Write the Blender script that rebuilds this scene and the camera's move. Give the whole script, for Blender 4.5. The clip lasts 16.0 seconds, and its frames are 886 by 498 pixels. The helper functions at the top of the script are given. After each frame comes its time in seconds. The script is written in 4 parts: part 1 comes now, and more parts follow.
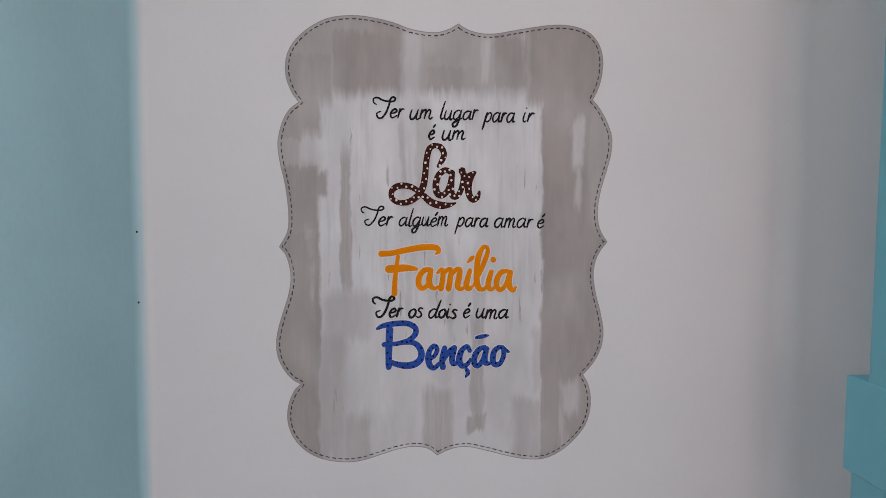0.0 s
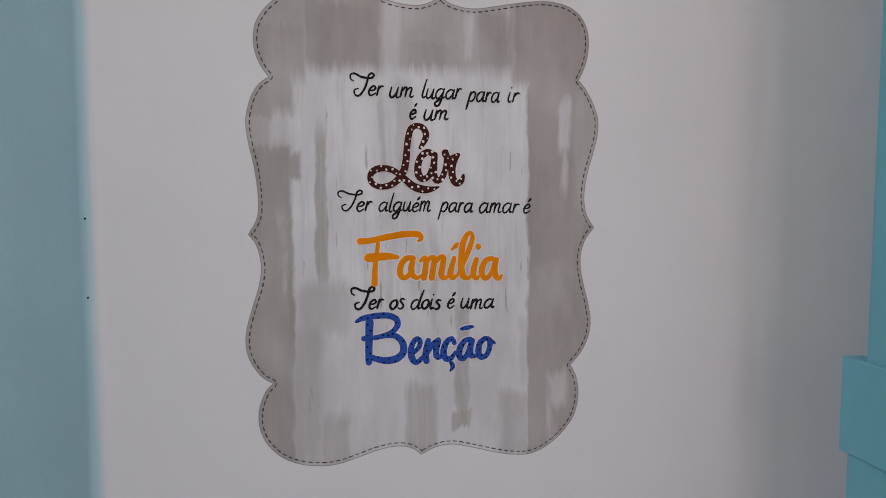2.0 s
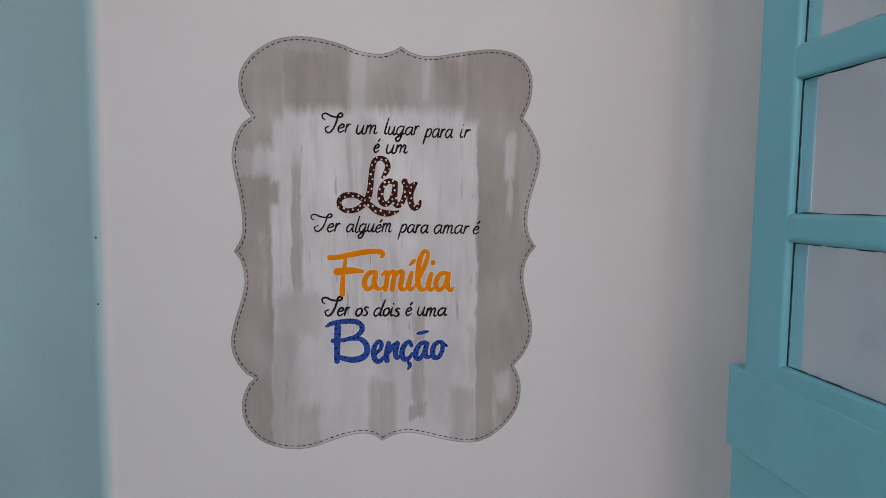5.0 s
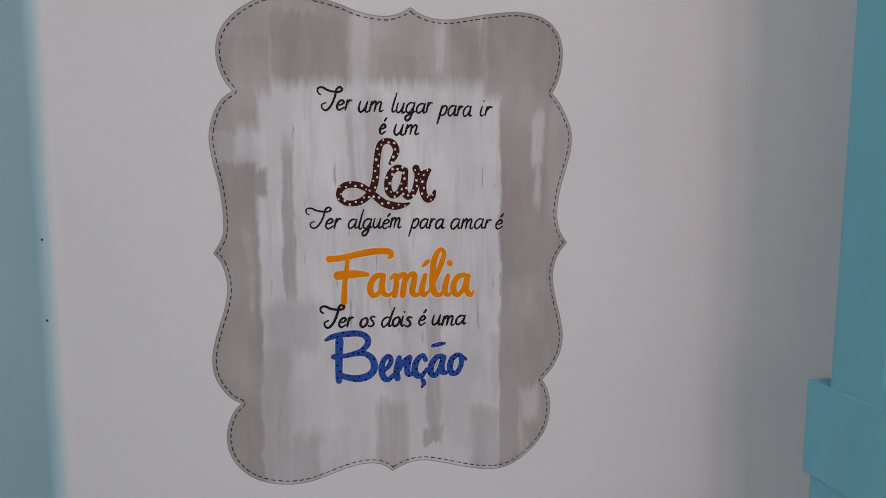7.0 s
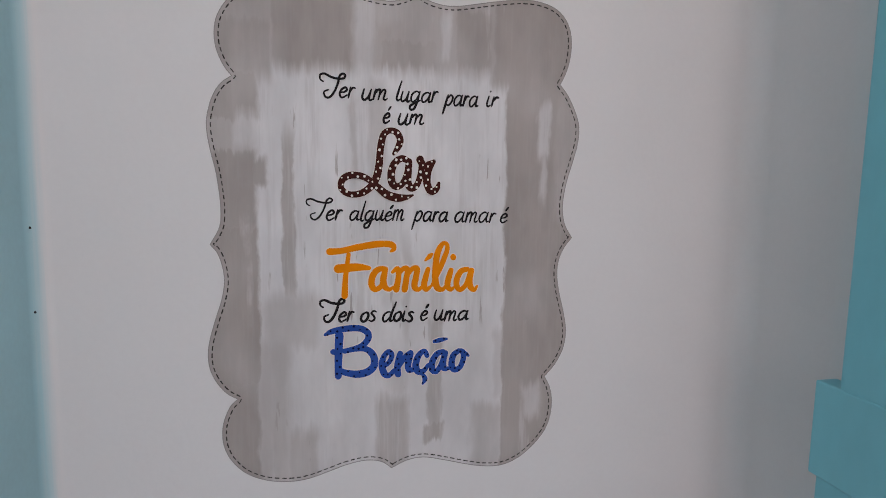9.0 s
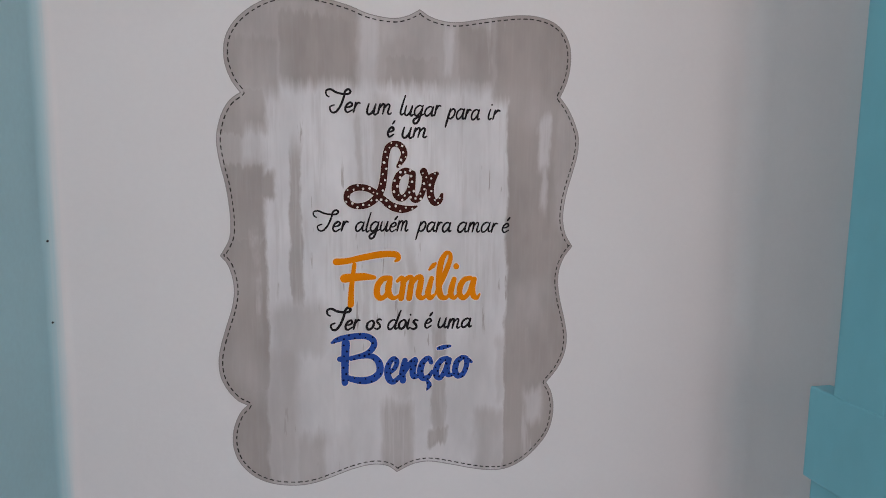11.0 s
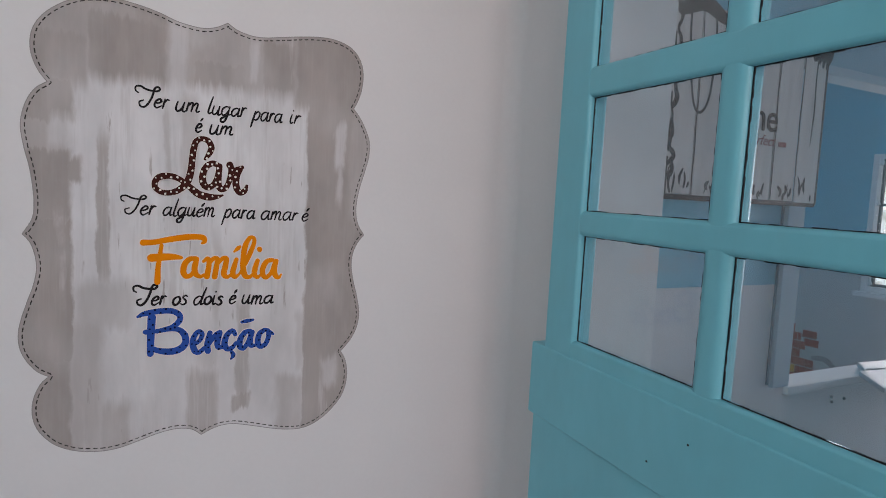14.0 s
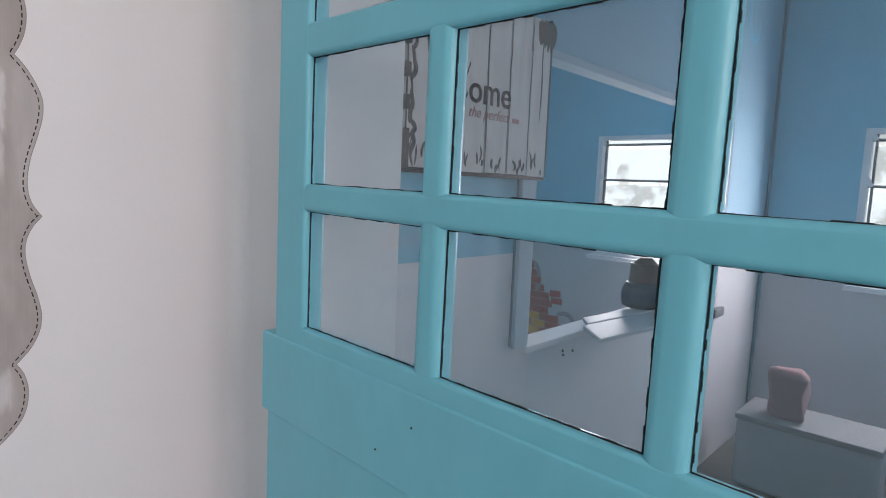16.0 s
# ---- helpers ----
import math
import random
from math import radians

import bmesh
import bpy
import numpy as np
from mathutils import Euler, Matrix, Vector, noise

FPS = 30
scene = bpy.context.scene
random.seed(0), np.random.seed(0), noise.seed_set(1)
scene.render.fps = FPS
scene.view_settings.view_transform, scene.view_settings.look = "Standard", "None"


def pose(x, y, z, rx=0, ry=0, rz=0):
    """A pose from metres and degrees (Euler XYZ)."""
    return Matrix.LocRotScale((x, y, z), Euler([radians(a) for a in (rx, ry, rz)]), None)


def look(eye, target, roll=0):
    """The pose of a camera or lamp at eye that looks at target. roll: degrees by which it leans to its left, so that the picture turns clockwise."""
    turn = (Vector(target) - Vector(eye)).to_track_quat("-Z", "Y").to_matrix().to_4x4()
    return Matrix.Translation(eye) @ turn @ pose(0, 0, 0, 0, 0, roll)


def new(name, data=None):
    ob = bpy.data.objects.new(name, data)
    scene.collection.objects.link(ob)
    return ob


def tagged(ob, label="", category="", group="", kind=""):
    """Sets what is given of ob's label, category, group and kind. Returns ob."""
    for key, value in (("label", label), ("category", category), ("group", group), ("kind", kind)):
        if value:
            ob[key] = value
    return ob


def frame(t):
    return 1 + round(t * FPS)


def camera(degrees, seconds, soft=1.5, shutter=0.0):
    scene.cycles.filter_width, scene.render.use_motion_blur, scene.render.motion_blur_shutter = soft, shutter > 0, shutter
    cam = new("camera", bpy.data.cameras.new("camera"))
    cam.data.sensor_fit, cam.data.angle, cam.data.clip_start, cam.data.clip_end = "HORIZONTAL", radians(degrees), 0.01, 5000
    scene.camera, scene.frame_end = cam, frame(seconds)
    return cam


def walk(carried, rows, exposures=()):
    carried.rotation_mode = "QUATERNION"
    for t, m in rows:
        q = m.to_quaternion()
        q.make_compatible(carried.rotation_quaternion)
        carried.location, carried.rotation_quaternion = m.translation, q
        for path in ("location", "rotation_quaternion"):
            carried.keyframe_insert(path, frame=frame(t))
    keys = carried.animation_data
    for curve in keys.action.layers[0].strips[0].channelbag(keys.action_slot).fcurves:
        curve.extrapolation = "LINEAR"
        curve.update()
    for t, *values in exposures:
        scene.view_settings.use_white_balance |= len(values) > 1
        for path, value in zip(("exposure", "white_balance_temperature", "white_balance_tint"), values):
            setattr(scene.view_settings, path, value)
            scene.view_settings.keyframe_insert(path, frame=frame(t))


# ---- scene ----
cam = camera(74.6, 16.0, 0.95)
PATH = [
    (0, (-0.066, -0.816, 1.44), (0.081, 1.176, 1.34), 0.0),
    (0.5, (-0.051, -0.884, 1.435), (0.078, 1.105, 1.277), 1.0),
    (1, (-0.07, -0.922, 1.431), (0.055, 1.068, 1.281), 1.6),
    (1.5, (-0.097, -0.87, 1.426), (0.105, 1.117, 1.329), 0.6),
    (2, (-0.11, -0.766, 1.422), (0.218, 1.204, 1.317), -0.3),
    (2.5, (-0.116, -0.755, 1.424), (0.251, 1.209, 1.333), -0.1),
    (3, (-0.101, -0.821, 1.451), (0.162, 1.155, 1.283), 1.0),
    (3.5, (-0.066, -0.931, 1.448), (0.095, 1.054, 1.26), 0.7),
    (4, (-0.056, -0.951, 1.455), (0.117, 1.034, 1.285), 0.3),
    (4.5, (-0.05, -0.932, 1.466), (0.193, 1.048, 1.33), 0.3),
    (7, (-0.089, -0.756, 1.471), (0.288, 1.201, 1.294), -0.2),
    (7.5, (-0.094, -0.751, 1.472), (0.312, 1.199, 1.297), -0.4),
    (8, (-0.096, -0.752, 1.474), (0.331, 1.193, 1.294), 0.3),
    (8.5, (-0.101, -0.751, 1.474), (0.316, 1.196, 1.289), 0.3),
    (9, (-0.107, -0.733, 1.474), (0.315, 1.21, 1.263), 0.7),
    (11.5, (-0.109, -0.769, 1.49), (0.282, 1.181, 1.28), 0.1),
    (12, (-0.084, -0.815, 1.474), (0.193, 1.157, 1.284), 1.0),
    (12.5, (-0.055, -0.887, 1.458), (0.166, 1.093, 1.285), 1.6),
    (13, (-0.058, -0.969, 1.456), (0.234, 0.994, 1.203), 4.2),
    (13.5, (-0.089, -0.964, 1.47), (0.461, 0.949, 1.278), 2.4),
    (14, (-0.072, -0.916, 1.471), (0.805, 0.873, 1.304), 2.6),
    (14.5, (-0.047, -0.907, 1.471), (1.085, 0.733, 1.296), 2.7),
    (15, (-0.027, -0.912, 1.475), (1.258, 0.608, 1.287), 2.7),
    (15.5, (-0.011, -0.913, 1.468), (1.414, 0.474, 1.254), 2.2),
    (16, (0.031, -0.9, 1.469), (1.491, 0.45, 1.255), 2.4),
]
walk(cam, [(t, look(eye, target, roll)) for t, eye, target, roll in PATH],
     ((0, -0.44), (3, -0.54), (9, -0.49), (13, -0.42), (14, -0.48), (15, -0.21), (15.5, -0.19), (16, -0.10)))

# ---- world and light ----
world = bpy.data.worlds.new("world")
scene.world = world
world.use_nodes = True
wn = world.node_tree
sky = wn.nodes.new("ShaderNodeTexSky")
sky.sky_type, sky.sun_disc = "NISHITA", False
sky.sun_elevation, sky.sun_rotation = radians(50), radians(200)
wn.nodes["Background"].inputs["Strength"].default_value = 0.12
wn.links.new(sky.outputs["Color"], wn.nodes["Background"].inputs["Color"])


def area(name, m, sx, sy, power, colour):
    """Daylight in an opening."""
    data = bpy.data.lights.new(name, "AREA")
    data.shape, data.size, data.size_y, data.energy, data.color = "RECTANGLE", sx, sy, power, colour
    ob = new(name, data)
    ob.matrix_world = m
    return ob


# first lamp: assumed opening out of view, spread set to balance the walls
area("daylight_assumed_behind", look((0.15, -3.36, 1.97), (0.15, 0.0, 1.97)), 3.4, 1.05, 84, (1.0, 0.835, 0.815))
area("daylight_far_window", look((4.02, 0.94, 1.45), (2.0, 0.5, 1.2)), 0.5, 0.8, 49, (1.0, 0.90, 0.93))
area("daylight_far_window_two", look((4.02, -0.71, 1.45), (2.0, -0.8, 1.2)), 0.6, 0.8, 40, (1.0, 0.90, 0.93))

# ---- materials ----


def mat(name, colour, rough=0.6, metal=0.0, var=0.06, scale=6.0, bump=0.05, fine=90.0, spread=(1, 1, 1), gloss=0.5):
    """Painted or plain surface: colour drift at a large and a fine scale, with relief."""
    m = bpy.data.materials.new(name)
    m.use_nodes = True
    n, l = m.node_tree.nodes, m.node_tree.links
    b = n["Principled BSDF"]
    b.inputs["Metallic"].default_value = metal
    b.inputs["Specular IOR Level"].default_value = gloss
    co = n.new("ShaderNodeTexCoord")
    mp = n.new("ShaderNodeMapping")
    mp.inputs["Scale"].default_value = spread
    l.new(co.outputs["Object"], mp.inputs["Vector"])
    big, small = n.new("ShaderNodeTexNoise"), n.new("ShaderNodeTexNoise")
    big.inputs["Scale"].default_value, big.inputs["Detail"].default_value = scale, 5
    small.inputs["Scale"].default_value, small.inputs["Detail"].default_value = fine, 3
    for t in (big, small):
        l.new(mp.outputs["Vector"], t.inputs["Vector"])
    add = n.new("ShaderNodeMath")
    add.operation = "MULTIPLY_ADD"
    add.inputs[1].default_value = 0.35
    l.new(small.outputs["Fac"], add.inputs[0])
    l.new(big.outputs["Fac"], add.inputs[2])
    rng = n.new("ShaderNodeMapRange")
    rng.inputs["From Min"].default_value, rng.inputs["From Max"].default_value = 0.4, 0.95
    rng.inputs["To Min"].default_value, rng.inputs["To Max"].default_value = 1 - var, 1 + var
    l.new(add.outputs[0], rng.inputs["Value"])
    mul = n.new("ShaderNodeVectorMath")
    mul.operation = "SCALE"
    mul.inputs[0].default_value = colour
    l.new(rng.outputs["Result"], mul.inputs["Scale"])
    l.new(mul.outputs["Vector"], b.inputs["Base Color"])
    rr = n.new("ShaderNodeMapRange")
    rr.inputs["To Min"].default_value, rr.inputs["To Max"].default_value = max(0.02, rough - 0.08), min(1, rough + 0.08)
    l.new(big.outputs["Fac"], rr.inputs["Value"])
    l.new(rr.outputs["Result"], b.inputs["Roughness"])
    bp = n.new("ShaderNodeBump")
    bp.inputs["Strength"].default_value, bp.inputs["Distance"].default_value = bump, 0.004
    l.new(add.outputs[0], bp.inputs["Height"])
    l.new(bp.outputs["Normal"], b.inputs["Normal"])
    return m


ROOMWHITE = mat("bluish_white_room_paint", (0.66, 0.665, 0.69), 0.7, var=0.04, scale=3, bump=0.12, fine=140)
# room white again, darkened in the colour to dim the far lower walls
FARWHITE_DIM = mat("room_white_dimmed", (0.52, 0.51, 0.535), 0.7, var=0.05, scale=3, bump=0.12, fine=140)
WHITE = mat("white_wall_paint", (0.78, 0.765, 0.77), 0.7, var=0.03, scale=4, bump=0.12, fine=140)
BLUE = mat("pale_blue_wall_paint", (0.42, 0.665, 0.725), 0.65, var=0.08, scale=5, bump=0.12, fine=140)
TEAL = mat("turquoise_gloss_paint", (0.205, 0.575, 0.675), 0.42, var=0.05, scale=9, bump=0.08, fine=70, spread=(1, 1, 0.4))
SKYBLUE = mat("sky_blue_wall_paint", (0.205, 0.50, 0.64), 0.7, var=0.05, scale=3, bump=0.1)
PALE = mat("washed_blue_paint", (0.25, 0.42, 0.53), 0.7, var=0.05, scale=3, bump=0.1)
CEIL = mat("ceiling_paint", (0.40, 0.52, 0.60), 0.8, var=0.04, scale=3)
FLOOR = mat("floor_cement", (0.10, 0.091, 0.085), 0.5, var=0.15, scale=5)
DARK = mat("dark_putty", (0.012, 0.015, 0.018), 0.8, var=0.3, scale=60)
INK = mat("black_paint", (0.016, 0.014, 0.016), 0.6, var=0.3, scale=60, bump=0.02, gloss=0.06)
BROWN = mat("brown_paint", (0.052, 0.012, 0.009), 0.55, var=0.2, scale=40, bump=0.02, gloss=0.06)
ORANGE = mat("orange_paint", (0.86, 0.255, 0.003), 0.75, var=0.06, scale=40, bump=0.02, gloss=0.06)
ROYAL = mat("royal_blue_paint", (0.030, 0.088, 0.38), 0.75, var=0.15, scale=40, bump=0.02, gloss=0.06)
NAVY = mat("navy_paint", (0.006, 0.010, 0.05), 0.75, var=0.2, scale=40, bump=0.02, gloss=0.06)
CREAM = mat("cream_paint", (0.80, 0.75, 0.70), 0.6, var=0.05, scale=40, bump=0.02, gloss=0.06)
GREYLINE = mat("grey_line_paint", (0.050, 0.045, 0.045), 0.6, var=0.3, scale=60, bump=0.02, gloss=0.06)
RIMGREY = mat("soft_grey_rim_paint", (0.33, 0.31, 0.31), 0.7, var=0.15, scale=40, bump=0.02, gloss=0.06)
PLANK = mat("grey_washed_plank", (0.64, 0.61, 0.60), 0.7, var=0.16, scale=14, bump=0.25, fine=120, spread=(3, 3, 0.35))
SMOKE = mat("charcoal_wash", (0.034, 0.031, 0.031), 0.7, var=0.35, scale=40)
ROSE = mat("dull_red_ink", (0.26, 0.07, 0.07), 0.6, var=0.2, scale=60)
BRICK = mat("painted_brick", (0.36, 0.08, 0.052), 0.7, var=0.25, scale=20, bump=0.3)
OCHRE = mat("ochre_paint", (0.62, 0.31, 0.05), 0.7, var=0.2, scale=20)
STEEL = mat("worn_grey_counter", (0.50, 0.53, 0.56), 0.55, var=0.1, scale=10, gloss=0.6)
POT = mat("dark_glazed_pot", (0.008, 0.016, 0.036), 0.5, var=0.3, scale=20)
POTLID = mat("brown_pot_lid", (0.11, 0.035, 0.027), 0.6, var=0.3, scale=20)
# white appliance body; its dim light is put into the colour
ENAMEL = mat("white_enamel_dimmed", (0.29, 0.30, 0.325), 0.5, var=0.04, scale=6)
# pink greyed and darkened so that it looks seen through haze
PINK = mat("hazed_pink_cloth", (0.23, 0.135, 0.145), 0.9, var=0.12, scale=20, bump=0.3)
ALU = mat("white_window_metal", (0.74, 0.74, 0.76), 0.4, var=0.05, scale=20)
CONDUIT = mat("blue_painted_conduit", (0.10, 0.19, 0.25), 0.6, var=0.1, scale=20)
# same enamel, darker still to offset window light on the top
LID_DIM = mat("lid_enamel_dimmed", (0.17, 0.178, 0.195), 0.8, var=0.05, scale=6)
GREYPLASTIC = mat("grey_plastic", (0.12, 0.13, 0.14), 0.5, var=0.1, scale=30)


def glass_material():
    m = bpy.data.materials.new("window_glass")
    m.use_nodes = True
    n, l = m.node_tree.nodes, m.node_tree.links
    n.remove(n["Principled BSDF"])
    tr, gl, df, mix, veil, noi, rng = (n.new("ShaderNode" + k) for k in ("BsdfTransparent", "BsdfGlossy", "BsdfDiffuse", "MixShader", "MixShader", "TexNoise", "MapRange"))
    tr.inputs["Color"].default_value = (0.95, 0.97, 0.98, 1)
    gl.inputs["Roughness"].default_value = 0.03
    df.inputs["Color"].default_value = (0.62, 0.64, 0.66, 1)
    mix.inputs["Fac"].default_value = 0.05
    # uneven pale milky veil mixed over the clear glass
    noi.inputs["Scale"].default_value, noi.inputs["Detail"].default_value = 7, 5
    rng.inputs["To Min"].default_value, rng.inputs["To Max"].default_value = 0.03, 0.10
    l.new(noi.outputs["Fac"], rng.inputs["Value"])
    l.new(rng.outputs["Result"], veil.inputs["Fac"])
    l.new(tr.outputs[0], veil.inputs[1])
    l.new(df.outputs[0], veil.inputs[2])
    l.new(veil.outputs[0], mix.inputs[1])
    l.new(gl.outputs[0], mix.inputs[2])
    l.new(mix.outputs[0], n["Material Output"].inputs["Surface"])
    return m


GLASS = glass_material()


def corner_material():
    """Blue paint that feathers out into the white over the rounded corner."""
    m = mat("feathered_paint_edge", (1, 1, 1), 0.68, var=0.04, scale=5, bump=0.12, fine=140)
    n, l = m.node_tree.nodes, m.node_tree.links
    geo, sep, noi, add, rng, mix = (n.new("ShaderNode" + k) for k in ("NewGeometry", "SeparateXYZ", "TexNoise", "Math", "MapRange", "Mix"))
    mix.data_type = "RGBA"
    mix.inputs[6].default_value, mix.inputs[7].default_value = (0.42, 0.665, 0.725, 1), (0.78, 0.765, 0.77, 1)
    l.new(geo.outputs["Position"], sep.inputs[0])
    noi.inputs["Scale"].default_value, noi.inputs["Detail"].default_value = 14, 6
    add.operation = "MULTIPLY_ADD"
    add.inputs[1].default_value = 0.009
    l.new(noi.outputs["Fac"], add.inputs[0])
    l.new(sep.outputs["X"], add.inputs[2])
    rng.inputs["From Min"].default_value, rng.inputs["From Max"].default_value = -0.416, -0.400
    rng.interpolation_type = "SMOOTHSTEP"
    l.new(add.outputs[0], rng.inputs["Value"])
    l.new(rng.outputs["Result"], mix.inputs["Factor"])
    l.new(mix.outputs[2], n["Principled BSDF"].inputs["Base Color"])
    return m


# fields of the brushed wash on the mural (millimetres: x from, to, z from, to, softness in x and z, and strength)
BAND_TOP = [(-245, 250, 203, 330, 4, 14, 0.74), (-162, -61, 200, 296, 9, 14, 0.92), (-260, -155, 184, 270, 9, 20, 0.86), (-33, 50, 205, 247, 10, 10, 0.84), (61, 117, 207, 292, 9, 12, 0.90), (112, 250, 190, 330, 8, 12, 0.92), (-105, -61, 270, 320, 8, 14, 0.86)]
BAND_WEST = [(-260, -181, 90, 200, 6, 9, 0.68), (-260, -176, 138, 200, 5, 7, 0.86), (-260, -178, 6, 108, 5, 8, 0.90), (-185, -166, 62, 96, 4, 6, 0.84), (-260, -177, -186, 16, 3, 7, 0.95), (-260, -177, -330, -172, 6, 12, 0.93), (-186, -139, -330, -120, 12, 36, 0.60), (-149, -108, -330, -240, 9, 20, 0.66), (-178, -104, -146, -70, 12, 16, 0.46)]
BAND_EAST = [(135, 253, -348, 206, 3, 7, 0.93), (93, 142, -323, -225, 13, 16, 0.58), (121, 142, -226, -123, 6, 15, 0.40), (-190, 145, -330, -110, 20, 60, 0.20), (-190, -60, -330, -230, 20, 30, 0.30)]
STROKES = [(-148, -133, -78, 130, 2, 28, 0.72), (33, 54, -271, -103, 3, 12, 0.66), (27, 57, -274, -248, 4, 5, 0.80), (-36, 10, -317, -204, 8, 18, 0.68), (-25, 9, -216, -154, 10, 22, 0.38), (-66, -58, 65, 174, 3, 15, 0.4), (-43, -23, 65, 196, 4, 18, 0.38), (-28, -4, -93, -4, 6, 22, 0.3), (-2, 10, -140, 3, 4, 29, 0.4), (-59, -50, -107, -25, 3, 15, 0.3), (36, 54, -119, -35, 4, 22, 0.32)]
LIFTED = [(177, 195, 101, 176, 4, 13, 0.65), (183, 192, 46, 109, 3, 13, 0.5), (167, 191, -248, -204, 6, 9, 0.45), (47, 60, 218, 282, 4, 12, 0.55), (-61, -37, 196, 292, 5, 10, 0.50), (-205, -178, 108, 150, 6, 12, 0.55), (203, 232, 24, 185, 7, 22, 0.25), (-37, -1, 262, 304, 7, 12, 0.25)]


def mural_material():
    """Warm grey wash brushed over white: dense along the rim, in upright streaks and patches inside."""
    m = bpy.data.materials.new("grey_brushed_wash")
    m.use_nodes = True
    n, l = m.node_tree.nodes, m.node_tree.links
    b = n["Principled BSDF"]
    b.inputs["Roughness"].default_value = 0.75
    b.inputs["Specular IOR Level"].default_value = 0.2

    def node(kind, **kw):
        k = n.new("ShaderNode" + kind)
        for key, v in kw.items():
            k.inputs[key].default_value = v
        return k

    def maths(op, a, c, clamp=False):
        k = n.new("ShaderNodeMath")
        k.operation, k.use_clamp = op, clamp
        for i, v in enumerate((a, c)):
            if isinstance(v, (int, float)):
                k.inputs[i].default_value = v
            else:
                l.new(v, k.inputs[i])
        return k.outputs[0]

    def ramp(v, lo, hi, a=0.0, c=1.0):
        k = n.new("ShaderNodeMapRange")
        k.interpolation_type = "SMOOTHSTEP"
        for key, val in (("From Min", lo), ("From Max", hi), ("To Min", a), ("To Max", c)):
            k.inputs[key].default_value = val
        l.new(v, k.inputs["Value"])
        return k.outputs["Result"]

    def noise_at(scale, stretch, detail=4, seed=0.0):
        mp = n.new("ShaderNodeMapping")
        mp.inputs["Scale"].default_value = stretch
        mp.inputs["Location"].default_value = (seed, seed * 0.7, seed * 1.3)
        l.new(co.outputs["Object"], mp.inputs["Vector"])
        k = node("TexNoise", Scale=scale, Detail=detail, Roughness=0.6)
        l.new(mp.outputs["Vector"], k.inputs["Vector"])
        return k.outputs["Fac"]

    co, sep = n.new("ShaderNodeTexCoord"), n.new("ShaderNodeSeparateXYZ")
    l.new(co.outputs["Object"], sep.inputs[0])
    x, z = sep.outputs["X"], sep.outputs["Z"]
    streak = noise_at(30, (1.5, 1, 0.12), 5, 3.1)
    fine = noise_at(150, (1.6, 1, 0.07), 4, 8.2)
    blotch = noise_at(9, (1.2, 1, 0.7), 5, 1.7)
    # edges wander a little sideways; ends break up into bristle marks
    ragged = maths("MULTIPLY", maths("SUBTRACT", noise_at(60, (1, 1, 0.35), 6, 2.3), 0.5), 0.017)
    sway = maths("MULTIPLY", maths("SUBTRACT", noise_at(16, (0.3, 1, 1), 3, 7.1), 0.5), 0.006)
    bristle = maths("MULTIPLY", maths("SUBTRACT", noise_at(120, (1.4, 1, 0.10), 5, 6.6), 0.5), 0.030)
    slow = maths("MULTIPLY", maths("SUBTRACT", blotch, 0.5), 0.024)
    xs = maths("ADD", x, maths("ADD", ragged, sway))
    zs = maths("ADD", z, maths("ADD", bristle, slow))

    def patch(x0, x1, z0, z1, fx, fz, strength):
        """One brushed field, in millimetres, with its softness and how much wash it holds."""
        fx, fz = fx / 1000, fz / 1000
        across = maths("MULTIPLY", ramp(xs, x0 / 1000 - fx, x0 / 1000 + fx), ramp(xs, x1 / 1000 - fx, x1 / 1000 + fx, 1, 0))
        along = maths("MULTIPLY", ramp(zs, z0 / 1000 - fz, z0 / 1000 + fz), ramp(zs, z1 / 1000 - fz, z1 / 1000 + fz, 1, 0))
        return maths("MULTIPLY", maths("MULTIPLY", across, along), strength)

    def layered(rows):
        total = patch(*rows[0])
        for row in rows[1:]:
            total = maths("MAXIMUM", total, patch(*row))
        return total

    rim = maths("MAXIMUM", layered(BAND_TOP), maths("MAXIMUM", layered(BAND_WEST), layered(BAND_EAST)))
    # thinner where the brush ran dry or lifted
    dry = maths("MULTIPLY", maths("MULTIPLY", ramp(streak, 0.56, 0.66), ramp(blotch, 0.46, 0.60)), 0.35)
    thin = maths("MULTIPLY", ramp(noise_at(7, (1, 1, 0.6), 3, 9.4), 0.48, 0.66), 0.18)
    gone = maths("MAXIMUM", maths("MULTIPLY", layered(LIFTED), ramp(fine, 0.30, 0.55, 0.7, 1.0)), maths("MAXIMUM", dry, thin))
    rim = maths("MULTIPLY", rim, maths("SUBTRACT", 1.0, gone, True))
    drag = maths("MULTIPLY", maths("MULTIPLY", ramp(streak, 0.42, 0.62), ramp(fine, 0.38, 0.62)), 0.23)
    wash = maths("MAXIMUM", rim, maths("MAXIMUM", maths("MULTIPLY", layered(STROKES), ramp(fine, 0.30, 0.55, 0.75, 1.0)), drag), True)
    wash = maths("MULTIPLY", wash, ramp(fine, 0.25, 0.55, 0.94, 1.0), True)
    mix = n.new("ShaderNodeMix")
    mix.data_type = "RGBA"
    fleck = maths("MULTIPLY", maths("MULTIPLY", ramp(noise_at(110, (1, 1, 0.12), 3, 4.4), 0.64, 0.69), ramp(blotch, 0.44, 0.56)), 0.75)
    wash = maths("MAXIMUM", wash, fleck, True)
    mix.inputs[6].default_value, mix.inputs[7].default_value = (0.76, 0.745, 0.76, 1), (0.383, 0.340, 0.320, 1)
    l.new(wash, mix.inputs["Factor"])
